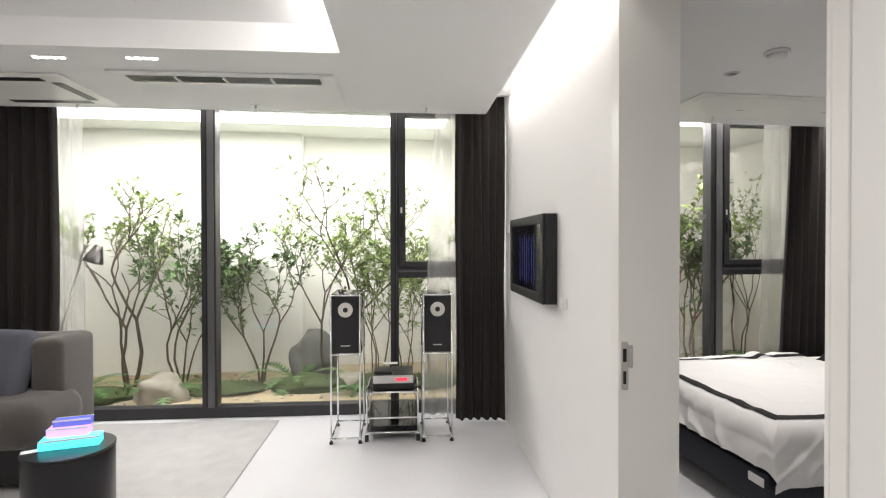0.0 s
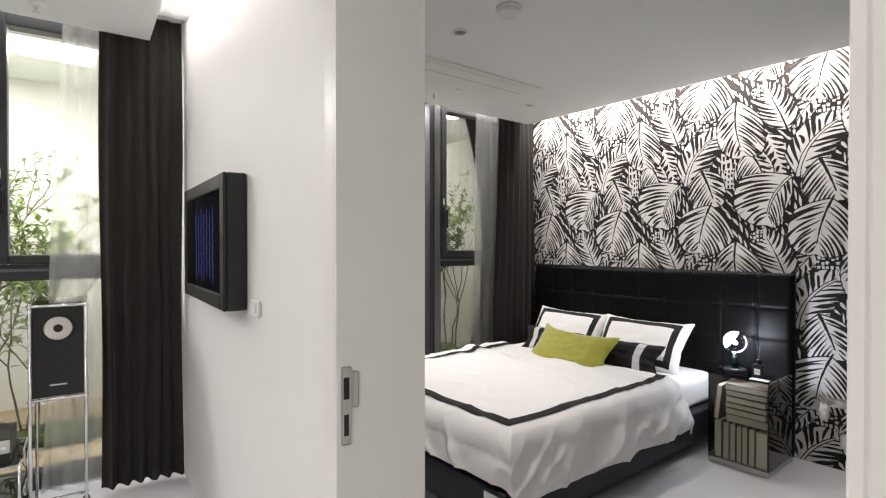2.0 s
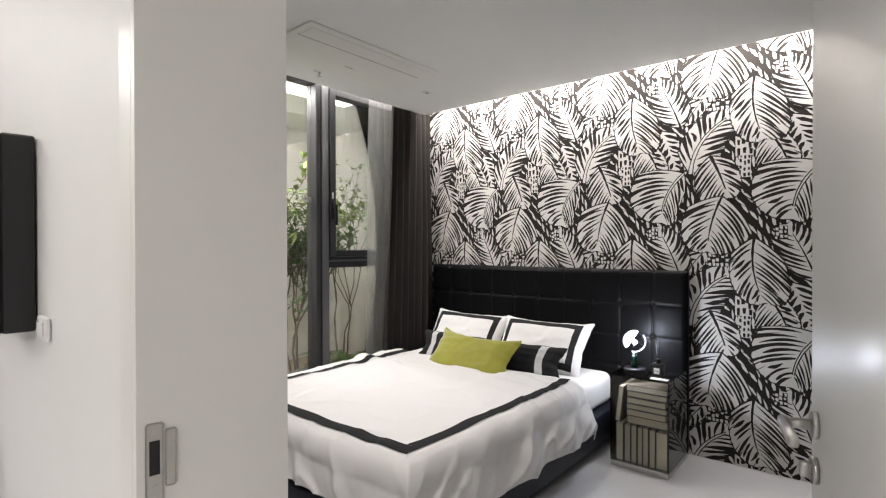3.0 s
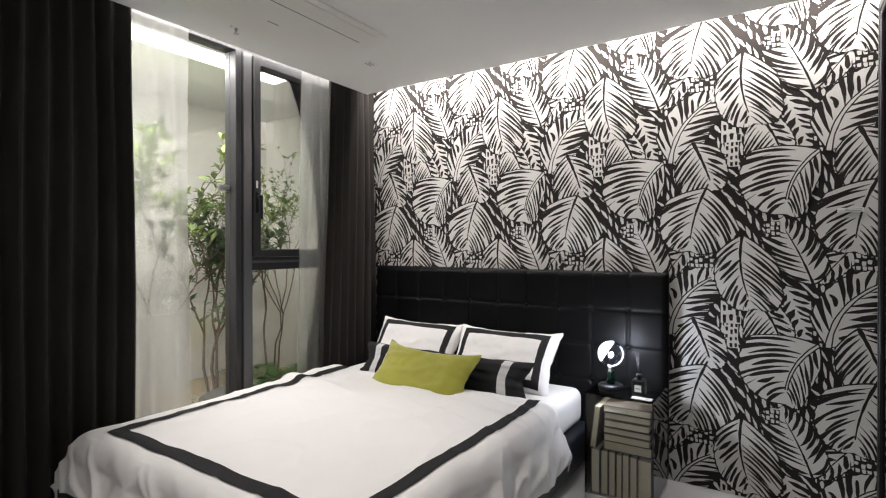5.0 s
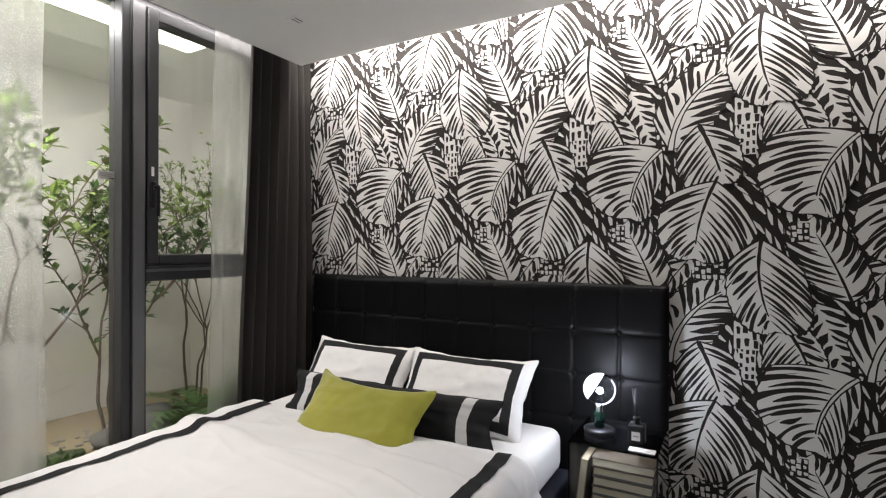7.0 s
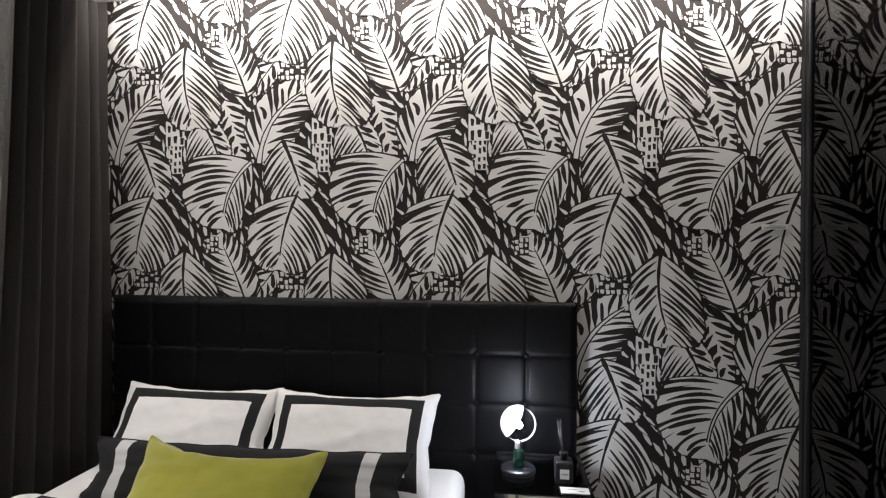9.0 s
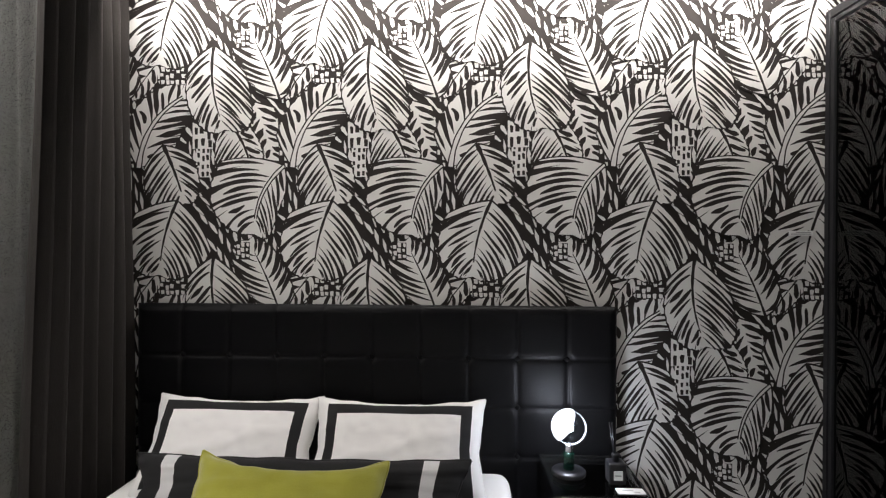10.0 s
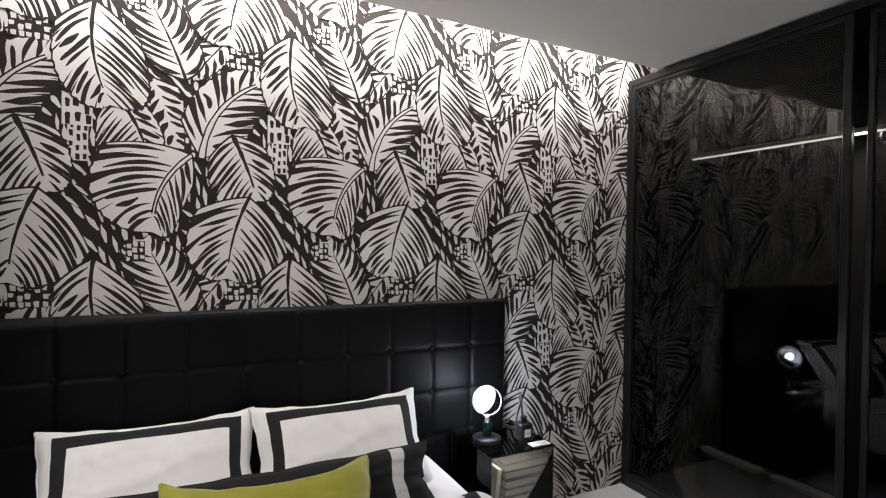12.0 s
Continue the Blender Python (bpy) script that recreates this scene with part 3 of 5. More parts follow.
# ---- curtains ----
def drape(name, x0, x1, y, z0, z1, folds, depth, material, label, lean=0.0, seed=1, category="curtain", group=""):
    """A pleated hanging; lean shifts its inner edge towards the foot."""
    rnd = random.Random(seed)
    n = folds * 10
    ph = [rnd.uniform(-0.5, 0.5) for _ in range(folds + 2)]
    rows = 14
    bm = bmesh.new()
    grid = []
    for j in range(rows + 1):
        v = j / rows
        z = z0 + (z1 - z0) * v
        row = []
        for i in range(n + 1):
            u = i / n
            f = u * folds
            k = ph[int(f)] * (1 - f % 1) + ph[int(f) + 1] * (f % 1)
            amp = depth * (0.65 + 0.35 * (1 - v)) * (0.75 + 0.5 * abs(k))
            if v > 0.97:
                amp *= 0.6
            a = 2 * math.pi * (f + 0.25 * k)
            yy = y + amp * (math.sin(a) + 0.25 * math.sin(2 * a + k * 3)) + 0.01 * math.sin(3.1 * v + 5 * u)
            xx = x0 + (x1 - x0) * u + lean * (1 - v) * (1 - u) + 0.006 * math.sin(7 * v + 9 * u + seed)
            row.append(bm.verts.new((xx, yy, z + (0.004 * math.sin(a) if j == 0 else 0))))
        grid.append(row)
    for a, b in zip(grid, grid[1:]):
        for i in range(n):
            bm.faces.new((a[i], a[i + 1], b[i + 1], b[i])).smooth = True
    t = thing(name, label, category, group)
    put("cloth", bm, material, t)
    put("track", box(x0, x1, y - 0.012, y + 0.012, z1, z1 + 0.02, 0.002), "white_plastic", t)
    return t


C, S = "charcoal brown floor-length curtain in deep folds", "translucent white sheer curtain hanging to the floor"
drape("curtain", 0.87, 1.95, 3.69, 0.02, 2.45, 13, 0.038, "curtain", C + ", drawn aside", seed=2, group="dark curtains")
drape("curtain", 3.20, 3.64, 3.69, 0.02, 2.45, 7, 0.036, "curtain", C + " beside the papered wall", lean=-0.09, seed=3, group="dark curtains")
sheer = drape("sheer_curtain", 1.90, 2.275, 3.79, 0.03, 2.45, 4, 0.009, "sheer", "translucent white sheer curtain with a deep double hem", seed=4, group="sheer curtains")
part("hem_layer", box(1.915, 2.272, 3.8185, 3.819, 0.035, 0.87), "sheer", sheer)
drape("sheer_curtain", 3.05, 3.30, 3.79, 0.03, 2.45, 3, 0.010, "sheer", S, lean=-0.05, seed=5, group="sheer curtains")
living(drape("curtain", 0.27, 0.64, 3.66, 0.02, 2.45, 6, 0.024, "curtain", C + " beside the screen wall", seed=6, group="dark curtains"))
living(drape("sheer_curtain", 0.12, 0.32, 3.76, 0.03, 2.45, 3, 0.018, "sheer", S, lean=-0.10, seed=7, group="sheer curtains"))
living(drape("curtain", -3.75, -2.57, 3.66, 0.02, 2.45, 13, 0.036, "curtain", C + ", drawn aside", seed=8, group="dark curtains"))
living(drape("sheer_curtain", -2.68, -2.44, 3.76, 0.03, 2.45, 4, 0.018, "sheer", S, seed=9, group="sheer curtains"))


# ---- bedroom: bed ----
def soft_box(x0, x1, y0, y1, z0, z1, r=0.05, seg=4):
    bm = box(x0, x1, y0, y1, z0, z1, r, seg)
    for f in bm.faces:
        f.smooth = True
    return bm


bed = thing("bed", "low dark leather bed with a tall black tufted headboard", "bed")
part("base", soft_box(1.607, 3.57, 2.04, 3.595, 0.075, 0.252, 0.012, 2), "navy", bed, "dark navy leather bed base")
part("mattress", soft_box(1.72, 3.55, 2.085, 3.545, 0.252, 0.445, 0.05), "linen", bed, "white fitted mattress")
for x, y in ((1.80, 2.15), (1.80, 3.48), (3.40, 2.15), (3.40, 3.48)):
    part("leg", tube((x, y, 0.0), (x, y, 0.076), 0.02), "chrome", bed)
put("care_tag", box(1.6015, 1.607, 2.06, 2.16, 0.19, 0.232, 0.001), "note", bed, "small white paper tag")

# tufted headboard
HB0, HB1, HBT, CELL = 1.655, 3.622, 1.088, 0.1967
head = put("headboard", box(3.597, 3.648, HB0 + 0.004, HB1 - 0.004, 0.02, HBT - 0.004, 0.01, 2), "leather", bed, "black leather tufted headboard")


def tuft(y, z):
    """How far the padding stands out at a place of the headboard."""
    a = ((y - HB0) / CELL) % 1.0
    b = ((HBT - 0.014 - z) / CELL) % 1.0 if z < HBT - 0.1 else 0.5 - 0.5 * max(0.0, (z - HBT + 0.1) / 0.1)
    p = (1 - 0.8 * abs(2 * a - 1) ** 16) * (1 - 0.8 * abs(2 * b - 1) ** 16)
    da, db = min(a, 1 - a), min(b, 1 - b)
    dim = math.exp(-(da * da + db * db) / 0.006)
    e = min(y - HB0, HB1 - y, HBT - z) / 0.03
    return (0.014 + 0.009 * p - 0.010 * dim) * min(1.0, max(0.0, e)) ** 0.4


ny, nz = 300, 150
bm = bmesh.new()
g = [[bm.verts.new((3.598 - tuft(HB0 + (HB1 - HB0) * i / ny, 0.10 + (HBT - 0.10) * j / nz), HB0 + (HB1 - HB0) * i / ny, 0.10 + (HBT - 0.10) * j / nz))
      for i in range(ny + 1)] for j in range(nz + 1)]
for j in range(nz):
    for i in range(ny):
        bm.faces.new((g[j][i], g[j][i + 1], g[j + 1][i + 1], g[j + 1][i])).smooth = True
put("padding", bm, "leather", head)
for i in range(1, 10):
    for j in range(1, 5):
        y, z = HB0 + CELL * i, HBT - 0.014 - CELL * j
        put("button", lathe(((0.001, -0.003), (0.009, -0.002), (0.012, 0.002), (0.008, 0.006), (0.001, 0.007)), (0, 0, 0), 10), "leather", head).matrix_basis = \
            pose(3.590, y, z, 0, -90, 0)

# duvet
DX, DY0, DY1, DZ, RAD = 1.640, 2.035, 3.595, 0.478, 0.11


def over(a, limit):
    """How a cloth lies over an edge: inward place and drop at the arc length a from the crown."""
    bend = RAD * math.pi / 2
    if a >= 0:
        return RAD + a, 0.0
    if a > -bend:
        w = -a / RAD
        return RAD - RAD * math.sin(w), RAD - RAD * math.cos(w)
    k = min(1, (-a - bend) / limit)
    return -0.035 * math.sin(2.2 * k), RAD + (-a - bend)


WIDE = DY1 - DY0


def crease(u, v):
    """A sharp fold line here and there, 0 to 1."""
    return max(0.0, 1 - 3.2 * abs(noise.noise(Vector((u, v, 21.0))))) ** 2


def duvet_at(a, b):
    """The duvet's surface at arc lengths from the foot's crown and the near side's crown."""
    px, dx = over(a, 0.2)
    if b < WIDE / 2 - RAD:
        py, dy = over(b, 0.2)
        y = DY0 + py
    else:
        py, dy = over(WIDE - 2 * RAD - b, 0.2)
        y = DY1 - py
    x = DX + px
    drop = max(dx, dy) + 0.12 * min(dx, dy)
    z = DZ - drop
    wave = noise.noise(Vector((x * 2.2, y * 5.0, 0.3))) * 0.008 + noise.noise(Vector((x * 5.0 + y * 3, y * 9.0 - x * 3, 4.0))) * 0.005
    ridge = 1 - abs(noise.noise(Vector((x * 3.0 - y * 1.5, y * 4.0 + x * 2.0, 9.0)))) * 2.2
    wave += 0.005 * max(0.0, ridge) ** 3 + 0.007 * crease(x * 2.2 + y * 1.5, y * 1.2 - x * 6.0) * min(1.0, max(0.0, (x - 2.0) / 0.5))
    wave += 0.005 * math.sin(16 * y + 5 * x) * math.exp(-((x - 2.75) / 0.28) ** 2)
    wave += 0.024 * math.exp(-((x - 2.71 - 0.14 * (y - 3.4)) / 0.045) ** 2) * min(1, max(0.0, (y - 2.3)))
    wave += 0.010 * math.exp(-((x - 2.86 + 0.20 * (y - 3.0)) / 0.03) ** 2) * min(1, max(0.0, (3.3 - y)))
    hang = min(1.0, drop / 0.15)
    z += wave * (1 - 0.6 * hang)
    if dy > 0.02:
        s = 1 if y > 2.8 else -1
        y += s * hang * (0.014 * math.sin(9 * x + 2 * math.sin(5 * x)) + 0.010 * noise.noise(Vector((x * 7 + z * 5, 1, z * 5))) + 0.020 * crease(x * 6 - z * 7, z * 4) + 0.005 * noise.noise(Vector((x * 17 - z * 12, 1, z * 8))))
    if dx > 0.02:
        x -= hang * (0.012 * math.sin(11 * y + 1.5 * math.sin(4 * y)) + 0.010 * noise.noise(Vector((3, y * 8 + z * 5, z * 5))) + 0.020 * crease(y * 6 - z * 7, z * 4) + 0.005 * noise.noise(Vector((3, y * 17 - z * 12, z * 8))))
    return Vector((x, y, max(z, 0.18)))


def sheet(a0, a1, b0, b1, na, nb, lift=0.0):
    bm = bmesh.new()
    g = [[bm.verts.new(duvet_at(a0 + (a1 - a0) * i / na, b0 + (b1 - b0) * j / nb) + Vector((0, 0, lift))) for j in range(nb + 1)] for i in range(na + 1)]
    for i in range(na):
        for j in range(nb):
            bm.faces.new((g[i][j], g[i][j + 1], g[i + 1][j + 1], g[i + 1][j])).smooth = True
    return bm


duvet = thing("duvet", "white cotton duvet with a black border band, lightly creased", "duvet")
SK = RAD * math.pi / 2 + 0.165
END = 3.05 - DX - RAD
part("cover", sheet(-SK + 0.07, END, -SK, WIDE - 2 * RAD + SK, 230, 230), "linen", duvet)
# turned hem at the head end
bm = bmesh.new()
row0 = [duvet_at(END, -SK + (WIDE - 2 * RAD + 2 * SK) * j / 110) for j in range(111)]
prof = ((0, 0), (0.012, -0.004), (0.016, -0.014), (0.010, -0.026), (-0.01, -0.030))
g = [[bm.verts.new(p + Vector((dx, 0, dz))) for p in row0] for dx, dz in prof]
for a, b in zip(g, g[1:]):
    for j in range(110):
        bm.faces.new((a[j], a[j + 1], b[j + 1], b[j])).smooth = True
part("hem", bm, "linen", duvet)
a_foot, b_near, b_far = 1.720 - DX - RAD, 2.128 - DY0 - RAD, 3.372 - DY0 - RAD
part("border_band", sheet(a_foot, a_foot + 0.058, b_near, b_far + 0.055, 6, 90, 0.003), "black_cotton", duvet, "black border band")
part("border_band", sheet(a_foot + 0.058, END, b_near, b_near + 0.055, 80, 6, 0.003), "black_cotton", duvet, "black border band")
part("border_band", sheet(a_foot + 0.058, END, b_far, b_far + 0.055, 80, 6, 0.003), "black_cotton", duvet, "black border band")


# pillows
def pillow(name, label, mid, wide, high, fat, lean, turn, zones, group="", roll=0, seed=1, sag=0.09):
    """A filled cushion. zones: (part name, material, test on places across and up) in turn; what none takes is the cover."""
    rnd = random.Random(seed)
    n, k = 44, 26
    off = rnd.uniform(0, 50)

    def skin(i, j, side):
        u, v = -1 + 2 * i / n, -1 + 2 * j / k
        puff = ((1 - u ** 4) * (1 - v ** 4)) ** 0.6
        pinch = 1 - 0.09 * (1 - abs(v)) ** 1 * abs(u) ** 3
        pinch2 = 1 - sag * (1 - u * u) * abs(v) ** 3
        w = 0.004 * noise.noise(Vector((u * 4 + off, v * 4, side))) + 0.004 * noise.noise(Vector((u * 9 + off, v * 9, side * 3)))
        rim = max(abs(u), abs(v)) ** 6
        ex = 0.007 * rim * noise.noise(Vector((v * 3.5 + off, 2 * (u > 0), 7.0)))
        ey = 0.007 * rim * noise.noise(Vector((u * 4.5 + off, 3 * (v > 0), 11.0)))
        ez = 0.008 * rim * noise.noise(Vector((u * 5 + off, v * 5, 15.0)))
        fold = 0.006 * crease(u * 1.3 + v * 0.8 + off, v * 1.5 - u * 0.6) * puff * side
        return Vector((u * wide / 2 * pinch + ex, v * high / 2 * pinch2 + ey, side * (fat / 2 * puff + 0.003) + w * puff + ez + fold))

    m = Matrix.Translation(mid) @ pose(0, 0, 0, 0, 0, -90 + turn) @ pose(0, 0, 0, 90 - lean, 0, 0) @ pose(0, 0, 0, 0, 0, roll)
    t = thing(name, label, "pillow", group)
    groups = {}
    for i in range(n):
        for j in range(k):
            u, v = (-1 + 2 * (i + 0.5) / n) * wide / 2, (-1 + 2 * (j + 0.5) / k) * high / 2
            z = next((q for q, zn in enumerate(zones) if zn[2](u, v)), len(zones))
            groups.setdefault(z, []).append((i, j, 1))
            groups.setdefault(len(zones) + 1, []).append((i, j, -1))
    names = list(zones) + [("cover", zones[-1][3] if len(zones[-1]) > 3 else "linen", None), ("back", zones[-1][4] if len(zones[-1]) > 4 else "linen", None)]
    for z, cells in groups.items():
        bm = bmesh.new()
        vs = {}

        def vert(i, j, s):
            if (i, j, s) not in vs:
                vs[i, j, s] = bm.verts.new(m @ skin(i, j, s))
            return vs[i, j, s]

        for i, j, s in cells:
            q = (vert(i, j, s), vert(i + 1, j, s), vert(i + 1, j + 1, s), vert(i, j + 1, s))
            bm.faces.new(q).smooth = True
        part(names[z][0], bm, names[z][1], t)
    bm = bmesh.new()
    ring = [(i, 0) for i in range(n)] + [(n, j) for j in range(k)] + [(i, k) for i in range(n, 0, -1)] + [(0, j) for j in range(k, 0, -1)]
    for (a, b), (c, d) in zip(ring, ring[1:] + ring[:1]):
        bm_tube(bm, m @ skin_mid(skin, a, b), m @ skin_mid(skin, c, d), 0.0045, n=5, cap=False)
    part("seam", bm, names[-2][1], t)
    return t


def skin_mid(skin, i, j):
    return (skin(i, j, 1) + skin(i, j, -1)) / 2


def framed(w, h):
    inner = lambda u, v: abs(u) < w / 2 - 0.09 and abs(v) < h / 2 - 0.072
    band = lambda u, v: abs(u) < w / 2 - 0.042 and abs(v) < h / 2 - 0.026
    return [("panel", "linen", inner), ("border_band", "black_cotton", band)]


PL = "white cotton pillow with a black border band, propped on the headboard"
pillow("pillow", PL, (3.375, 2.503, 0.580), 0.64, 0.39, 0.13, 36, 0, framed(0.64, 0.39), "pillows", seed=3, sag=0.14)
pillow("pillow", PL, (3.385, 3.130, 0.580), 0.64, 0.39, 0.13, 36, 2, framed(0.64, 0.39), "pillows", roll=-1, seed=4, sag=0.14)
stripes = [("stripe", "grey_band", lambda u, v: 0.415 < u < 0.465), ("stripe", "grey_band", lambda u, v: -0.465 < u < -0.415), ("cover", "black_cotton", lambda u, v: True, "black_cotton", "black_cotton")]
pillow("bolster_pillow", "long black bolster pillow with a pale stripe near each end", (3.175, 2.805, 0.522), 1.14, 0.21, 0.11, 28, 0, stripes, seed=5)
pillow("cushion", "small chartreuse velvet cushion lying in front of the pillows", (3.005, 2.80, 0.532), 0.60, 0.35, 0.11, 44, 2,
       [("cover", "velvet", lambda u, v: True, "velvet", "velvet_back")], roll=-2.5, seed=6, sag=0.36)

# ---- bedroom: bedside cabinet ----
NX0, NX1, NY0, NY1, NT = 3.21, 3.555, 1.652, 1.967, 0.515
ns = thing("bedside_cabinet", "small glass bedside cabinet packed with old books, on a chrome plinth", "bedside table")
part("plinth", box(NX0, NX1, NY0, NY1, 0.0, 0.03, 0.003), "steel", ns, "brushed steel plinth")
part("glass_top", box(NX0, NX1, NY0, NY1, NT - 0.008, NT), "case_glass", ns, "clear glass top").visible_shadow = False
part("side_glass", box(NX0, NX1, NY1 - 0.006, NY1, 0.03, NT - 0.008), "case_glass", ns, "clear glass side").visible_shadow = False
part("side_glass", box(NX0 + 0.006, NX1, NY0, NY0 + 0.006, 0.03, NT - 0.008, 0.001), "smoked", ns, "mirrored glass side")
part("front_glass", box(NX0, NX0 + 0.005, NY0 + 0.006, NY1 - 0.006, 0.03, NT - 0.008), "case_glass", ns, "clear glass front").visible_shadow = False
part("back_panel", box(NX1 - 0.006, NX1, NY0 + 0.006, NY1 - 0.006, 0.03, NT - 0.008), "smoked", ns)


def book(x0, x1, y0, y1, z0, z1, axis, pages, cover, tilt=0.0):
    """A book whose page edges face the room; axis: the way its boards face."""
    b = thing("book", "old book with cream page edges, packed in the glass cabinet", "book", "books in the bedside cabinet")
    c = 0.003
    if axis == "y":
        bms = [box(x0 + 0.006, x1, y0 + c, y1 - c, z0 + 0.003, z1 - 0.004, 0.001), box(x0, x1, y0, y0 + c, z0, z1, 0.0008), box(x0, x1, y1 - c, y1, z0, z1, 0.0008)]
    else:
        bms = [box(x0 + 0.006, x1, y0 + 0.004, y1 - 0.004, z0 + c, z1 - c, 0.001), box(x0, x1, y0, y1, z0, z0 + c, 0.0008), box(x0, x1, y0, y1, z1 - c, z1, 0.0008)]
    obs = [part("pages", bms[0], pages, b), part("cover_board", bms[1], cover, b), part("cover_board", bms[2], cover, b)]
    if tilt:
        mid = Vector(((x0 + x1) / 2, y0, z0))
        r = Matrix.Translation(mid) @ pose(0, 0, 0, tilt, 0, 0) @ Matrix.Translation(-mid)
        for o in obs:
            o.data.transform(r)
    return b


rnd = random.Random(11)
y = 1.664
for w, hgt in zip((0.062, 0.034, 0.032, 0.029, 0.033, 0.036, 0.043), (0.20, 0.205, 0.21, 0.205, 0.21, 0.208, 0.212)):
    book(3.225 + rnd.uniform(0, 0.012), 3.42, y, y + w, 0.031, 0.031 + hgt, "y", rnd.choice(("page", "page2", "page")), rnd.choice(("cover", "cover", "cover2")))
    y += w + 0.0015
z = 0.246
for h, inset in zip((0.046, 0.036, 0.030, 0.034, 0.032, 0.034), (0, 0.006, 0.002, 0.008, 0.004, 0.0)):
    book(3.222 + rnd.uniform(0, 0.02), 3.45, 1.664 + inset, 1.885 - inset / 2, z, z + h, "z", rnd.choice(("page", "page2")), rnd.choice(("cover", "cover", "cover2")))
    z += h + 0.0012
book(3.225, 3.44, 1.918, 1.948, 0.246, 0.452, "y", "page", "cover", tilt=6.5)

# lamp
BX, BY, BZ = 3.37, 1.887, 0.683
lamp = thing("table_lamp", "lit table lamp, bare globe bulb on a green glass stem", "lamp")
part("base", lathe(((0.058, 0.0), (0.06, 0.004), (0.06, 0.012), (0.056, 0.016), (0.02, 0.018)), (BX, BY, NT), 32), "black_metal", lamp, "round black base")
part("stem", lathe(((0.017, 0.016), (0.020, 0.02), (0.020, 0.075), (0.017, 0.08)), (BX, BY, NT), 20), "green_glass", lamp, "dark green glass stem")
part("socket", lathe(((0.014, 0.079), (0.015, 0.083), (0.0135, 0.088), (0.015, 0.093), (0.0135, 0.098), (0.015, 0.103), (0.012, 0.107)), (BX, BY, NT), 20), "chrome", lamp, "chrome screw socket")


def ball(at, r, z0, z1, n=28, k=14, cap=True):
    a0, a1 = math.asin(max(-1, z0)), math.asin(min(1, z1))
    return lathe([(max(0.0008, r * math.cos(a0 + (a1 - a0) * i / k)), r * math.sin(a0 + (a1 - a0) * i / k)) for i in range(k + 1)], at, n, cap)


globe = part("bulb", ball((BX, BY, BZ), 0.064, -0.985, 0.999), "bulb_glass", lamp, "clear glass globe bulb")
globe.visible_shadow = False
half = part("silvered_sector", ball((0, 0, 0), 0.0625, 0.28, 0.999, cap=False), "mirror_half", globe, "silvered half of the bulb with an added glow")
half.data.transform(Matrix.Translation((BX, BY, BZ)) @ pose(0, 0, 0, -58, -12, 0))
half.visible_shadow = False
part("filament", ball((BX - 0.004, BY - 0.002, BZ - 0.004), 0.013, -0.99, 0.99, 12, 8), "filament", globe, "glowing filament").visible_shadow = False
part("stem_tube", tube((BX, BY, BZ - 0.062), (BX, BY, BZ - 0.018), 0.009, 0.005), "bulb_glass", globe)

# diffuser bottle
bt = thing("reed_diffuser", "square black glass diffuser bottle with a white label and black reeds", "bottle")
part("bottle", soft_box(3.285, 3.345, 1.708, 1.766, NT, NT + 0.072, 0.006, 2), "black_metal", bt)
part("neck", lathe(((0.012, 0), (0.012, 0.018), (0.014, 0.019), (0.014, 0.026), (0.010, 0.027)), (3.315, 1.737, NT + 0.071), 16), "black", bt)
part("label", box(3.2835, 3.2846, 1.722, 1.752, NT + 0.018, NT + 0.05), "note", bt, "white paper label")
part("print", box(3.2828, 3.2834, 1.727, 1.747, NT + 0.032, NT + 0.036), "grey_text", bt)
for dx, dy in ((0.012, 0.02), (0.004, 0.012), (0.02, 0.008)):
    part("reed", tube((3.315, 1.737, NT + 0.06), (3.315 + dx, 1.737 + dy, NT + 0.20), 0.0018, n=6), "black", bt)
card = thing("price_card", "small white card lying on the glass cabinet", "card")
part("paper", box(3.222, 3.262, 1.664, 1.754, NT + 0.0005, NT + 0.003), "note", card)
part("print", box(3.232, 3.238, 1.68, 1.70, NT + 0.003, NT + 0.0034), "grey_text", card)
part("print", box(3.245, 3.249, 1.70, 1.735, NT + 0.003, NT + 0.0034), "grey_text", card)

# wall label on the papered wall
wl = thing("wall_label", "small white printed label on the papered wall", "sign")
part("plate", box(3.640, 3.643, 0.868, 0.962, 1.375, 1.395), "note", wl)
for q in range(2):
    part("print", box(3.6394, 3.6399, 0.876, 0.955 - 0.02 * q, 1.380 + 0.007 * q, 1.383 + 0.007 * q), "grey_text", wl)

# ---- bedroom: glazed wardrobe ----
WF = 0.822
wd = thing("wardrobe", "tall wardrobe with smoked glass sliding doors in dark metal frames", "wardrobe")
part("back_panel", box(1.80, 3.645, 0.15, 0.17, 0.0, 2.27), "wardrobe_in", wd)
part("side_panel", box(3.622, 3.647, 0.17, WF, 0.0, 2.27, 0.002), "black_metal", wd)
part("side_panel", box(1.80, 1.825, 0.17, WF, 0.0, 2.27, 0.002), "frame", wd)
part("top_panel", box(1.825, 3.622, 0.17, WF, 2.235, 2.27, 0.002), "black_metal", wd)
part("bottom_panel", box(1.825, 3.622, 0.17, WF, 0.0, 0.045, 0.002), "wardrobe_in", wd)
for x0, x1 in ((3.06, 3.37), (2.62, 3.00)):
    part("shelf", box(x0, x1, 0.465, 0.525, 0.236, 0.256, 0.002), "shelf", wd, "narrow white shelf board")
part("shelf_support", box(3.01, 3.05, 0.46, 0.53, 0.045, 0.256, 0.002), "wardrobe_in", wd)
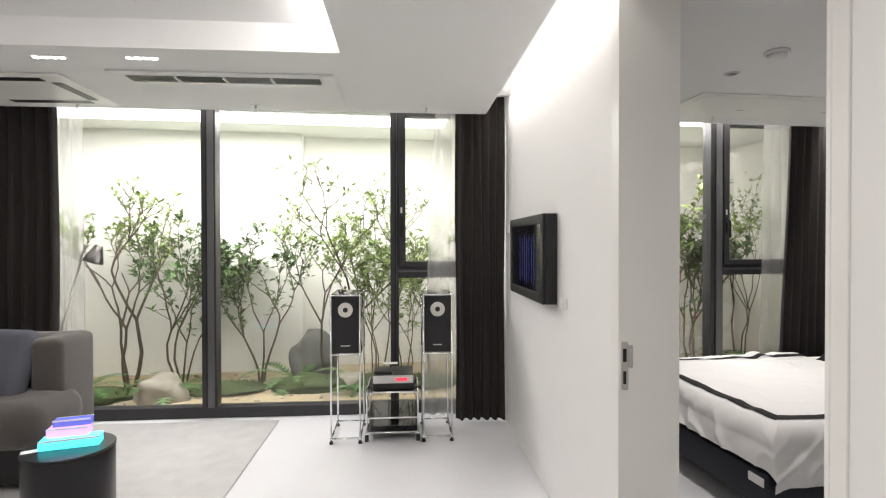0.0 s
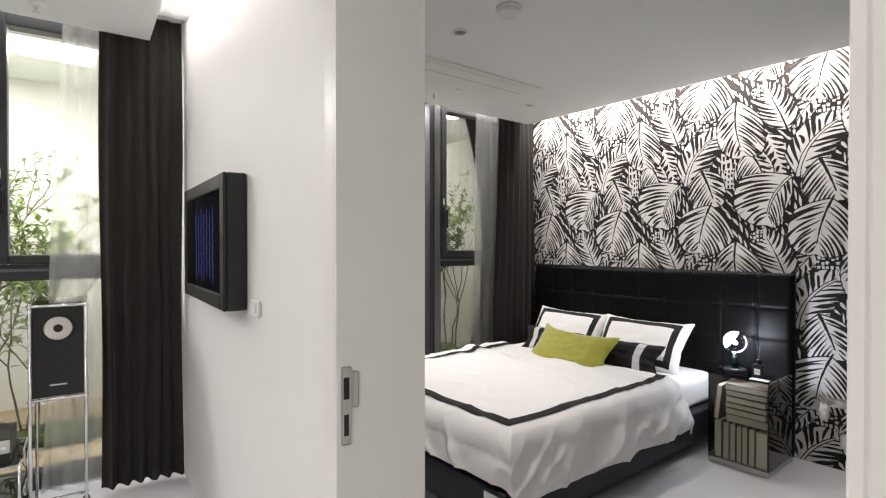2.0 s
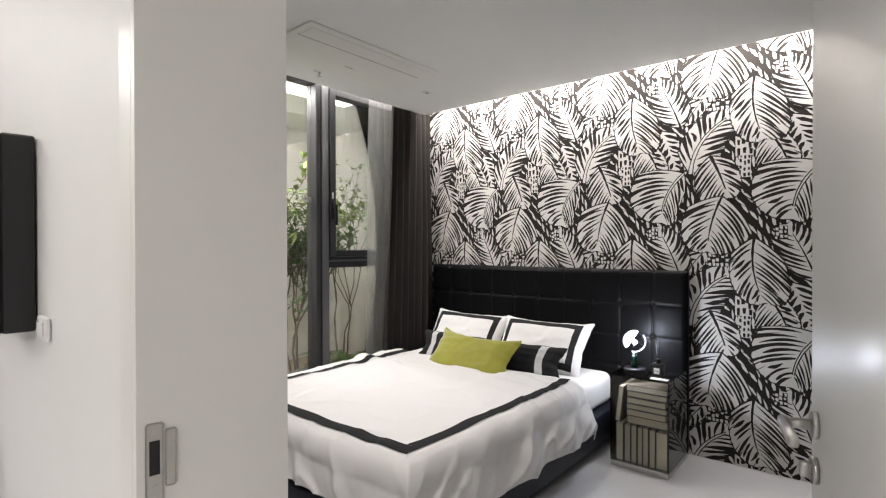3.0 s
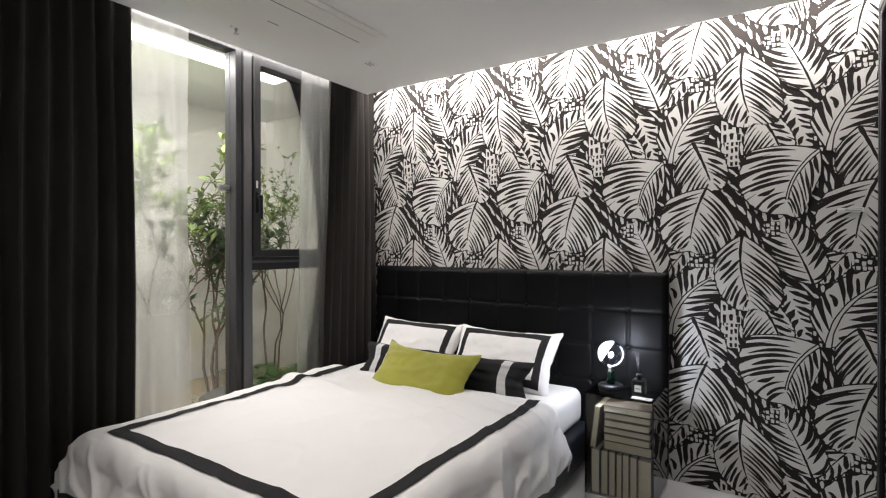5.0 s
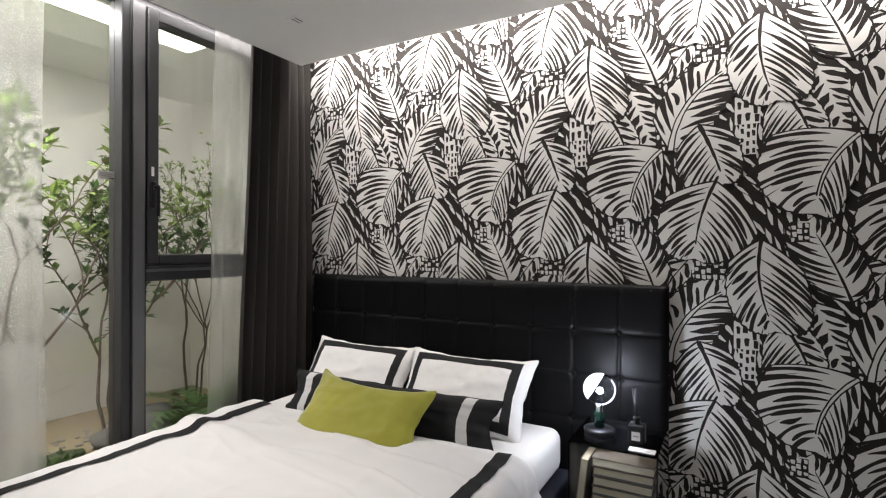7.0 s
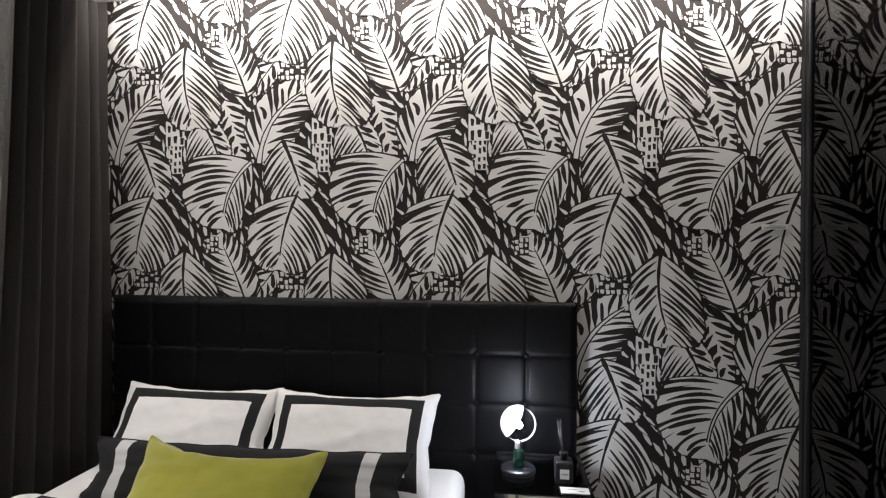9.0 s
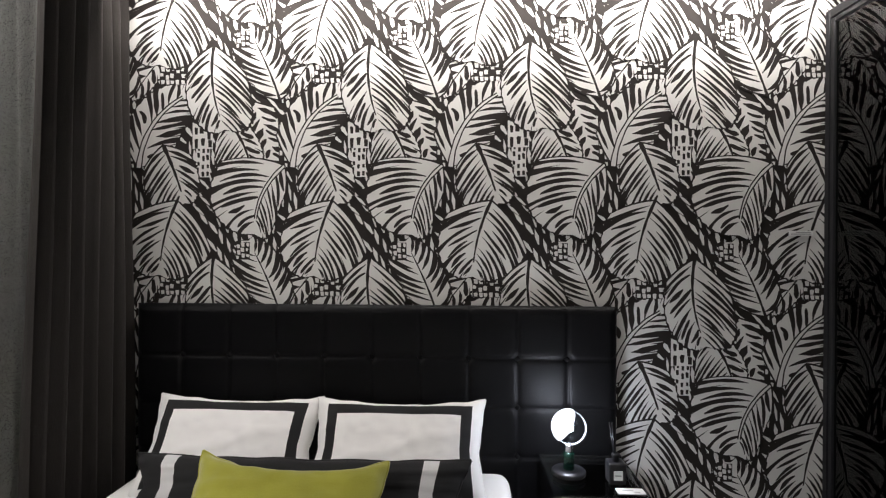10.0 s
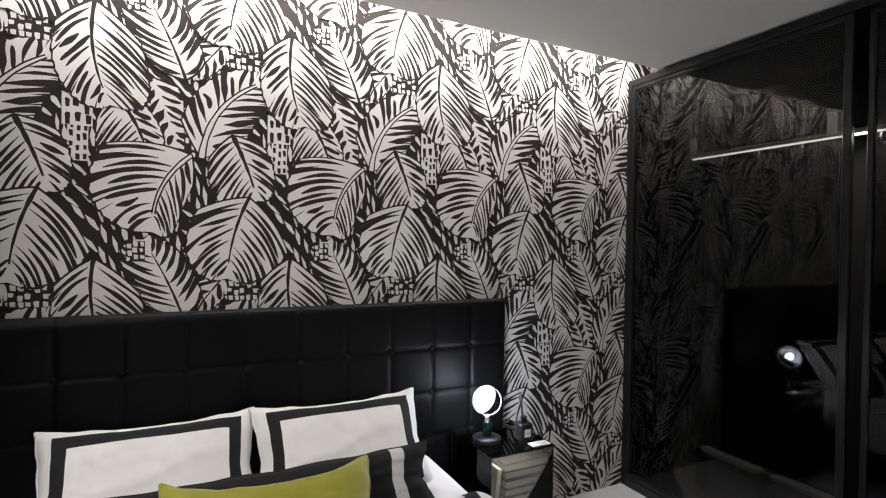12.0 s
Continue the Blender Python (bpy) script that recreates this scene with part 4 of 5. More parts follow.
part("shelf_support", box(3.37, 3.40, 0.46, 0.53, 0.045, 0.256, 0.002), "wardrobe_in", wd)
part("shelf_support", box(2.59, 2.62, 0.46, 0.53, 0.045, 0.256, 0.002), "wardrobe_in", wd)
rail = part("hanging_rail", box(2.0, 3.48, 0.485, 0.515, 1.838, 1.858, 0.003), "steel", wd, "steel hanging rail with a glowing underside")
part("rail_light", box(2.0, 3.47, 0.493, 0.507, 1.832, 1.838), "led", rail, "glowing light strip")
for x in (3.47, 2.78, 2.1):
    part("rail_bracket", box(x - 0.015, x + 0.015, 0.488, 0.512, 1.858, 1.95, 0.002), "steel", rail)
for x in (3.3, 3.1, 2.9, 2.6):
    part("hook", tube((x, 0.50, 1.832), (x, 0.50, 1.79), 0.004, n=6), "steel", rail)


def glazed_door(x0, x1, y):
    d = part("door", box(x0, x0 + 0.030, y - 0.025, y, 0.05, 2.232, 0.003), "black_metal", wd, "smoked glass door in a dark metal frame")
    part("door_stile", box(x1 - 0.022, x1, y - 0.025, y, 0.05, 2.232, 0.003), "black_metal", d)
    part("door_rail", box(x0 + 0.030, x1 - 0.022, y - 0.025, y, 2.212, 2.232, 0.003), "black_metal", d)
    part("door_rail", box(x0 + 0.030, x1 - 0.022, y - 0.025, y, 0.05, 0.075, 0.003), "black_metal", d)
    part("door_pane", box(x0 + 0.030, x1 - 0.022, y - 0.016, y - 0.010, 0.075, 2.212), "dark_glass", d)


glazed_door(2.555, 3.620, WF - 0.002)
glazed_door(1.83, 2.52, WF - 0.034)

# ---- bedroom door, standing open ----
door = thing("door_1", "satin white flush door with a steel lever handle, standing open", "door", kind="structure")
LEN = 0.80
bms = [("leaf", soft_box(0, LEN, -0.02, 0.02, 0.008, 2.235, 0.002, 1), "gloss_white")]
dm = pose(0.845, 0.722, 0, 0, 0, 13.4)
leaf = part("leaf", bms[0][1], "gloss_white", door)
leaf.data.transform(dm)
parts = []
for s in (1, -1):
    y0 = 0.02 * s
    parts.append((tube((LEN - 0.055, y0, 0.90), (LEN - 0.055, y0 + 0.010 * s, 0.90), 0.025, n=24), "handle_rose"))
    parts.append((tube((LEN - 0.055, y0, 0.90), (LEN - 0.055, y0 + 0.055 * s, 0.90), 0.010, n=14), "handle_neck"))
    parts.append((soft_box(LEN - 0.175, LEN - 0.043, min(y0 + 0.045 * s, y0 + 0.063 * s), max(y0 + 0.045 * s, y0 + 0.063 * s), 0.889, 0.911, 0.006, 2), "lever"))
    parts.append((tube((LEN - 0.055, y0, 0.815), (LEN - 0.055, y0 + 0.010 * s, 0.815), 0.025, n=24), "lock_rose"))
    parts.append((soft_box(LEN - 0.061, LEN - 0.049, min(y0 + 0.008 * s, y0 + 0.028 * s), max(y0 + 0.008 * s, y0 + 0.028 * s), 0.80, 0.83, 0.003, 1), "thumb_turn"))
for bm, nm in parts:
    o = part(nm, bm, "steel", door, "brushed steel door furniture")
    o.data.transform(dm)
for z in (0.25, 1.1, 1.95):
    part("hinge", tube((0.852, 0.712, z - 0.045), (0.852, 0.712, z + 0.045), 0.007), "steel", door)

# ---- bedroom ceiling fittings ----
ac = thing("air_conditioner", "flush white ceiling air conditioner panel, closed", "air conditioner")
part("panel", box(1.82, 2.76, 2.83, 3.36, CEIL - 0.010, CEIL, 0.005, 2), "gloss_white", ac)
part("flap", box(1.86, 2.72, 2.87, 2.985, CEIL - 0.014, CEIL - 0.010, 0.002), "gloss_white", ac)
part("flap_gap", box(1.86, 2.72, 2.987, 2.993, CEIL - 0.0112, CEIL - 0.010), "black", ac)
part("badge", box(2.30, 2.36, 3.17, 3.176, CEIL - 0.0112, CEIL - 0.010), "grey_text", ac)
sd = thing("smoke_detector", "round white smoke detector on the ceiling", "smoke detector")
part("base", lathe(((0.056, 0), (0.056, -0.012), (0.052, -0.014)), (1.753, 2.165, CEIL), 28), "white_plastic", sd)
part("sensor_ring", lathe(((0.045, -0.014), (0.044, -0.026), (0.036, -0.034), (0.01, -0.037)), (1.753, 2.165, CEIL), 28), "white_plastic", sd)
dl = thing("downlight", "small round recessed downlight with a dark reflector", "ceiling light")
part("trim_ring", lathe(((0.040, 0), (0.042, -0.003), (0.040, -0.005), (0.031, -0.005), (0.030, -0.001)), (1.755, 2.493, CEIL), 28), "white_plastic", dl)
part("reflector", lathe(((0.030, -0.001), (0.029, -0.003), (0.012, -0.002)), (1.755, 2.493, CEIL), 28), "steel", dl, "dark steel reflector")


def sprinkler(x, y, keep=None):
    s = thing("sprinkler", "small steel ceiling sprinkler", "sprinkler", "ceiling sprinklers")
    part("collar", lathe(((0.030, 0), (0.030, -0.003), (0.014, -0.006)), (x, y, CEIL), 18), "white_plastic", s)
    part("head", lathe(((0.008, -0.005), (0.008, -0.018), (0.004, -0.019), (0.004, -0.03), (0.014, -0.031), (0.014, -0.033)), (x, y, CEIL), 14), "steel", s)
    return s


sprinkler(2.275, 3.378)
vt = thing("ceiling_vent", "tiny slotted white vent in the ceiling", "vent")
part("plate", box(2.97, 3.04, 3.14, 3.20, CEIL - 0.004, CEIL, 0.001), "white_plastic", vt)
for k in range(2):
    part("slot", box(2.98, 3.03, 3.155 + 0.02 * k, 3.161 + 0.02 * k, CEIL - 0.0046, CEIL - 0.004), "black", vt)

# ---- living room ----
# screen on the partition
tv = living(thing("wall_screen", "small wall-mounted monitor in a thick black frame, dark picture", "monitor"))
TY0, TY1, TZ0, TZ1, TF = 2.335, 3.12, 1.04, 1.495, 0.572
part("cabinet", box(TF + 0.012, WX - 0.004, TY0, TY1, TZ0, TZ1, 0.004), "black", tv)
part("bezel", box(TF, TF + 0.012, TY0, TY0 + 0.055, TZ0, TZ1, 0.003), "black", tv)
part("bezel", box(TF, TF + 0.012, TY1 - 0.055, TY1, TZ0, TZ1, 0.003), "black", tv)
part("bezel", box(TF, TF + 0.012, TY0 + 0.055, TY1 - 0.055, TZ0, TZ0 + 0.05, 0.003), "black", tv)
part("bezel", box(TF, TF + 0.012, TY0 + 0.055, TY1 - 0.055, TZ1 - 0.05, TZ1, 0.003), "black", tv)
part("screen", box(TF + 0.008, TF + 0.0115, TY0 + 0.055, TY1 - 0.055, TZ0 + 0.05, TZ1 - 0.05), "screen", tv, "dark glossy screen")
for k in range(7):
    y = TY0 + 0.20 + 0.055 * k
    part("picture_line", box(TF + 0.0072, TF + 0.0080, y, y + 0.006, TZ0 + 0.08 + 0.012 * (k % 3), TZ1 - 0.10 - 0.02 * (k % 2)), "screen_blue", tv, "faint blue line of the picture")
sw = living(thing("switch_plate", "small white wall switch", "switch"))
part("plate", box(WX - 0.012, WX - 0.001, 2.18, 2.27, 1.035, 1.085, 0.003), "white_plastic", sw)
part("rocker", box(WX - 0.016, WX - 0.012, 2.195, 2.255, 1.045, 1.075, 0.002), "white_plastic", sw)
sw = living(thing("switch_plate", "small white wall sensor near the curtain", "switch"))
part("plate", box(WX - 0.014, WX - 0.001, 3.50, 3.56, 1.42, 1.48, 0.004), "white_plastic", sw)

structure_rug = living(thing("rug", "pale grey worn rug with a plain edge", "rug"))
part("weave", soft_box(-3.7, -1.065, 0.2, 3.80, 0.0, 0.010, 0.003, 1), "rug", structure_rug)


# loudspeakers on chrome stands
def speaker(x0):
    x1, y0, y1 = x0 + 0.205, 3.30, 3.66
    st = living(thing("speaker_stand", "chrome tube stand with glass panels for a loudspeaker", "stand", "speaker stands"))
    r = 0.0065
    for x in (x0 + r, x1 - r):
        for y in (y0 + r, y1 - r):
            part("post", tube((x, y, 0.02), (x, y, 1.0), r), "chrome", st)
            part("foot", lathe(((0.004, 0), (0.014, 0.001), (0.014, 0.012), (0.007, 0.02)), (x, y, 0), 14), "black", st, "black rubber foot")
    for z in (0.035, 0.600, 0.998):
        for x in (x0 + r, x1 - r):
            part("rail", tube((x, y0 + r, z), (x, y1 - r, z), r), "chrome", st)
        for y in (y0 + r, y1 - r):
            part("rail", tube((x0 + r, y, z), (x1 - r, y, z), r), "chrome", st)
    for x in (x0 + r, x1 - r):
        for y in (y0 + r, y1 - r):
            for z in (0.035, 0.600, 0.998):
                part("ball_joint", ball((x, y, z), 0.0105, -0.99, 0.99, 10, 6), "chrome", st)
    part("glass_panel", box(x0 + 0.008, x1 - 0.008, y0 + 0.008, y1 - 0.008, 1.0, 1.005), "case_glass", st)
    part("glass_panel", box(x0 + 0.004, x0 + 0.008, y0 + 0.012, y1 - 0.012, 0.61, 0.99), "case_glass", st)
    part("glass_panel", box(x1 - 0.008, x1 - 0.004, y0 + 0.012, y1 - 0.012, 0.61, 0.99), "case_glass", st)
    sp = living(thing("loudspeaker", "black bookshelf loudspeaker with one pale cone, on a chrome stand", "loudspeaker", "loudspeakers"))
    part("cabinet", box(x0 + 0.014, x1 - 0.014, y0 + 0.014, y1 - 0.03, 0.607, 0.99, 0.003), "black", sp)
    cx, cz = (x0 + x1) / 2, 0.90
    for prof, m, nm in ((((0.060, 0), (0.060, 0.004), (0.052, 0.005), (0.050, 0.002)), "black", "cone_ring"),
                        (((0.050, 0.005), (0.046, 0.006), (0.024, 0.003), (0.018, 0.003)), "cone", "cone"),
                        (((0.018, 0.003), (0.016, 0.007), (0.008, 0.010), (0.001, 0.011)), "black", "dust_cap")):
        o = part(nm, lathe(prof, (0, 0, 0.001), 28), m, sp)
        o.data.transform(pose(cx, y0 + 0.014, cz, 90, 0, 0))
    part("badge", box(cx - 0.03, cx + 0.03, y0 + 0.0125, y0 + 0.0135, 0.655, 0.661), "silver", sp)


speaker(-0.612)
speaker(0.008)

cart = living(thing("media_cart", "low chrome tube cart on castors with dark glass shelves", "cart"))
CX0, CX1, CY0, CY1 = -0.370, -0.024, 3.33, 3.70
for x in (CX0, CX1):
    for y in (CY0, CY1):
        part("post", tube((x, y, 0.055), (x, y, 0.335), 0.0065), "chrome", cart)
        c = part("castor", tube((x - 0.012, y, 0.026), (x + 0.012, y, 0.026), 0.026, n=18), "black", cart, "black rubber castor")
        part("castor_fork", box(x - 0.015, x + 0.015, y - 0.008, y + 0.008, 0.03, 0.058, 0.002), "chrome", c)
for z in (0.06, 0.16, 0.335):
    for y in (CY0, CY1):
        part("rail", tube((CX0, y, z), (CX1, y, z), 0.0065), "chrome", cart)
    for x in (CX0, CX1):
        part("rail", tube((x, CY0, z), (x, CY1, z), 0.0065), "chrome", cart)
    part("shelf", box(CX0 + 0.006, CX1 - 0.006, CY0 + 0.006, CY1 - 0.006, z + 0.001, z + 0.006), "smoked", cart, "dark glass shelf")
amp = living(thing("amplifier", "silver-fronted amplifier with a red lit display, on a chrome cart", "amplifier"))
part("body", box(-0.330, -0.055, 3.36, 3.62, 0.343, 0.445, 0.003), "black", amp)
part("front_plate", box(-0.330, -0.055, 3.352, 3.36, 0.388, 0.442, 0.002), "silver", amp, "silver front plate")
part("display", box(-0.175, -0.095, 3.350, 3.352, 0.405, 0.425), "red", amp, "glowing red display")
part("knob", tube((-0.075, 3.342, 0.415), (-0.075, 3.352, 0.415), 0.008), "chrome", amp)
part("cable", tube((-0.08, 3.64, 0.36), (-0.03, 3.72, 0.18), 0.003, n=6), "black", amp)
rp = living(thing("remote_control", "black remote control lying on the amplifier", "remote control"))
part("case", soft_box(-0.322, -0.20, 3.38, 3.43, 0.446, 0.462, 0.004, 2), "black", rp)
ns2 = living(thing("price_sign", "small white sign standing on the amplifier", "sign"))
part("plate", box(-0.265, -0.165, 3.48, 3.53, 0.49, 0.495, 0.001), "note", ns2)
part("stem", box(-0.22, -0.21, 3.50, 3.51, 0.446, 0.49), "chrome", ns2)

# side table with lit blocks
tb = living(thing("side_table", "black drum-shaped side table", "side table"))
part("drum", lathe(((0.160, 0.0), (0.178, 0.01), (0.180, 0.40), (0.178, 0.406)), (-1.645, 2.295, 0), 48), "black_metal", tb)
part("tabletop", lathe(((0.176, 0.406), (0.182, 0.408), (0.182, 0.418), (0.178, 0.420)), (-1.645, 2.295, 0), 48), "black_metal", tb)


def block(x, y, z, w, d, h, turn, material, label):
    t = living(thing("acrylic_block", label, "light block", "acrylic light blocks"))
    o = part("block", box(-w / 2, w / 2, -d / 2, d / 2, 0, h, 0.002), material, t)
    o.data.transform(pose(x, y, z, 0, 0, turn))
    for s in (-1, 1):
        e = part("edge_strip", box(-w / 2, w / 2, s * d / 2 - 0.001, s * d / 2 + 0.001, h - 0.006, h + 0.001), "note", t)
        e.data.transform(pose(x, y, z, 0, 0, turn))


block(-1.640, 2.30, 0.420, 0.235, 0.075, 0.042, 16, "cyan", "glowing cyan acrylic block on the side table")
block(-1.660, 2.32, 0.463, 0.165, 0.060, 0.040, 13, "magenta", "glowing violet acrylic block on top of another")
block(-1.655, 2.34, 0.504, 0.150, 0.050, 0.030, 15, "indigo", "dim indigo acrylic block on top of another")
cd = living(thing("price_card", "small white card lying on the side table", "card"))
o = part("paper", box(-0.035, 0.035, -0.02, 0.02, 0, 0.002), "note", cd)
o.data.transform(pose(-1.775, 2.235, 0.4205, 0, 0, 30))

# sofa
sf = living(thing("sofa", "taupe wool sofa with a curved arm and one cushion", "sofa"))
part("back", soft_box(-3.6, -2.05, 2.98, 3.22, 0.20, 0.815, 0.10, 6), "sofa", sf)
part("arm", soft_box(-2.22, -2.045, 2.86, 3.20, 0.20, 0.812, 0.045, 6), "sofa", sf)
part("seat", soft_box(-3.6, -1.985, 2.56, 3.04, 0.27, 0.525, 0.115, 8), "sofa", sf, "thick rounded seat cushion")
part("plinth", box(-3.5, -2.05, 2.72, 3.1, 0.06, 0.27, 0.01), "black", sf)
for x in (-3.4, -2.12):
    for y in (2.76, 3.05):
        part("leg", tube((x, y, 0.008), (x, y, 0.07), 0.015), "black_metal", sf)
pl = living(thing("cushion", "blue-grey cushion leaning on the sofa's back", "cushion"))
o = part("cover", soft_box(-0.22, 0.22, -0.06, 0.06, -0.20, 0.20, 0.055, 5), "cushion", pl)
o.data.transform(pose(-2.42, 2.90, 0.665, -18, 0, -12))

# floor lamp
fl = living(thing("floor_lamp", "slim steel floor lamp with a small conical shade", "lamp"))
part("base", lathe(((0.11, 0), (0.11, 0.012), (0.02, 0.016)), (-2.62, 3.42, 0.0), 32), "steel", fl)
part("pole", tube((-2.62, 3.42, 0.012), (-2.235, 3.42, 1.33), 0.008), "steel", fl)
o = part("shade", lathe(((0.02, 0.07), (0.026, 0.06), (0.062, -0.05), (0.060, -0.05), (0.022, 0.055)), (0, 0, 0), 28), "steel", fl, "small conical metal shade")
o.data.transform(pose(-2.17, 3.42, 1.275, 0, 20, 0))
part("joint", ball((-2.235, 3.42, 1.335), 0.016, -0.99, 0.99, 14, 8), "steel", fl)

# living room ceiling fittings
for x, y in ((-1.886, 2.55), (-1.427, 2.53)):
    d = living(thing("linear_downlight", "four-cell recessed downlight, lit", "ceiling light", "cell downlights"))
    part("housing", box(x - 0.085, x + 0.085, y - 0.022, y + 0.022, CEIL - 0.004, CEIL, 0.001), "white_plastic", d)
    for k in range(4):
        part("cell", lathe(((0.017, -0.0045), (0.017, -0.006), (0.003, -0.0065)), (x - 0.06 + 0.04 * k, y, CEIL), 14), "led", d, "glowing cell")
ac = living(thing("air_conditioner", "long white ceiling air conditioner with a dark open slot", "air conditioner"))
part("panel", box(-1.72, -0.50, 2.72, 3.28, CEIL - 0.016, CEIL, 0.008, 2), "ceiling", ac)
part("slot", box(-1.635, -0.585, 2.765, 2.865, CEIL - 0.018, CEIL - 0.014), "black", ac, "dark air slot")
part("flap", box(-1.62, -0.60, 2.835, 2.872, CEIL - 0.032, CEIL - 0.026, 0.002), "gloss_white", ac)
for x in (-1.37, -1.11, -0.85):
    part("vane", box(x - 0.006, x + 0.006, 2.765, 2.86, CEIL - 0.027, CEIL - 0.015), "gloss_white", ac)
ac = living(thing("air_conditioner", "square four-way ceiling cassette air conditioner", "air conditioner"))
part("panel", box(-2.75, -2.00, 2.80, 3.40, CEIL - 0.018, CEIL, 0.008, 2), "gloss_white", ac)
for x0, x1, y0, y1 in ((-2.62, -2.13, 2.84, 2.90), (-2.12, -2.06, 2.92, 3.28), (-2.62, -2.13, 3.30, 3.36)):
    part("slot", box(x0, x1, y0, y1, CEIL - 0.0195, CEIL - 0.0175), "black", ac, "dark air slot")
for x, y in ((-2.284, 3.43), (-1.114, 3.393), (0.04, 3.371)):
    living(sprinkler(x, y))


# ---- court planting ----
def leaf_cloud(places, rnd, size, droop=0.3):
    """Many small folded leaves as one mesh, from (place, outward way) pairs."""
    vs, fs = [], []
    for p, d in places:
        d = (d + Vector((rnd.uniform(-1, 1), rnd.uniform(-1, 1), rnd.uniform(-0.6, 0.8)))).normalized()
        s = d.cross(Vector((rnd.uniform(-0.4, 0.4), rnd.uniform(-0.4, 0.4), 1))).normalized()
        up = s.cross(d)
        L = size * rnd.uniform(0.6, 1.25)
        w = L * rnd.uniform(0.18, 0.27)
        n = len(vs)
        vs += [p, p + d * L * 0.5 + s * w + up * L * 0.05, p + d * L - up * L * droop * 0.4, p + d * L * 0.5 - s * w + up * L * 0.05, p + d * L * 0.5 - up * L * 0.04]
        fs += [(n, n + 1, n + 4), (n + 1, n + 2, n + 4), (n + 2, n + 3, n + 4), (n + 3, n, n + 4)]
    me = bpy.data.meshes.new("leaves")
    me.from_pydata([tuple(v) for v in vs], [], fs)
    return me


def shrub(name, label, base, high, spread, stems, levels, whorl, size, material, seed, bare=0.4, thick=0.012, open_up=0.55):
    """Crooked stems that fork again and again from one foot; whorls of leaves sit on the thin twigs above the bare part."""
    rnd = random.Random(seed)
    t = thing(name, label, "tree" if high > 1.5 else "shrub", "court plants")
    wood = bmesh.new()
    spots = []

    def tuft(p, d, n):
        for _ in range(n):
            spots.append((p + Vector((rnd.gauss(0, 0.006), rnd.gauss(0, 0.006), rnd.gauss(0, 0.006))), d * 0.5))

    def grow(p, d, length, r, depth):
        n = 4
        for i in range(n):
            q = p + d * (length / n)
            bm_tube(wood, p, q, r * (1 - 0.28 * i / n), r * (1 - 0.28 * (i + 1) / n), 5, cap=False)
            p = q
            d = (d + Vector((rnd.gauss(0, 0.13), rnd.gauss(0, 0.13), rnd.gauss(0.05, 0.06)))).normalized()
            if p.z - base[2] > bare * high and depth >= (1 if bare < 0.3 else levels - 1) and rnd.random() < 0.75:
                tuft(p, d, whorl // 2)
                if rnd.random() < 0.5:  # a side twig
                    a = rnd.uniform(0, 2 * math.pi)
                    w = (d * 0.5 + Vector((math.cos(a), math.sin(a), 0.25)) * 0.8).normalized()
                    e = p + w * length * rnd.uniform(0.25, 0.5)
                    bm_tube(wood, p, e, r * 0.45, r * 0.25, 4, cap=False)
                    tuft(e, w, whorl)
        if depth >= levels:
            tuft(p, d, whorl)
            return
        a = rnd.uniform(0, 2 * math.pi)
        for k in range(2 if rnd.random() < 0.7 else 3):
            a += math.pi * rnd.uniform(0.7, 1.1)
            side = Vector((math.cos(a), math.sin(a) * 0.7, 0.1))
            way = (d + side * open_up * rnd.uniform(0.6, 1.3)).normalized()
            grow(p, way, length * rnd.uniform(0.62, 0.86), r * 0.68, depth + 1)

    first = high / sum(0.74 ** k for k in range(levels + 1)) * 1.08
    for k in range(stems):
        a = 2 * math.pi * (k + rnd.random() * 0.6) / stems
        out = Vector((math.cos(a) * spread, math.sin(a) * spread * 0.6, 1.0)).normalized()
        grow(Vector(base) + Vector((math.cos(a), math.sin(a), 0)) * 0.04, out, first * rnd.uniform(0.85, 1.1), thick * rnd.uniform(0.75, 1.1), 0)
    part("trunk", wood, "bark", t)
    me = leaf_cloud(spots, rnd, size)
    me.materials.append(M[material])
    ob = new("crown", me)
    ob.parent = t
    return t


G0 = 0.02
TL = "slender multi-stemmed tree with sparse fresh green leaves"
BL = "upright bushy shrub with dark green leaves"
shrub("tree", TL + " beside the sofa end", (-2.45, 4.98, G0), 1.72, 0.24, 3, 4, 4, 0.058, "leaf", 21, bare=0.52, thick=0.020)
shrub("shrub", BL, (-1.95, 4.85, G0), 1.28, 0.22, 4, 3, 5, 0.075, "leaf_dark", 22, bare=0.14, thick=0.012, open_up=0.45)
shrub("shrub", BL, (-1.27, 4.95, G0), 1.30, 0.28, 3, 3, 4, 0.075, "leaf_dark", 23, bare=0.15, thick=0.012, open_up=0.5)
shrub("tree", TL + " behind the loudspeakers", (-0.66, 4.98, G0), 1.85, 0.20, 2, 4, 4, 0.058, "leaf", 34, bare=0.55, thick=0.017)
shrub("shrub", "light green bamboo-like shrub", (-0.17, 4.85, G0), 1.28, 0.16, 4, 3, 4, 0.065, "leaf", 25, bare=0.14, thick=0.008, open_up=0.4)
shrub("shrub", "light green bamboo-like shrub", (0.12, 4.75, G0), 1.15, 0.18, 3, 3, 4, 0.065, "leaf", 26, bare=0.15, thick=0.008, open_up=0.4)
shrub("tree", TL + " against the court wall", (0.40, 5.15, G0), 1.75, 0.16, 1, 4, 2, 0.060, "leaf", 27, bare=0.5)
shrub("tree", TL + " behind the sheer curtain", (2.30, 4.50, G0), 1.90, 0.24, 3, 4, 4, 0.085, "leaf", 28, bare=0.42, thick=0.014, open_up=0.7)
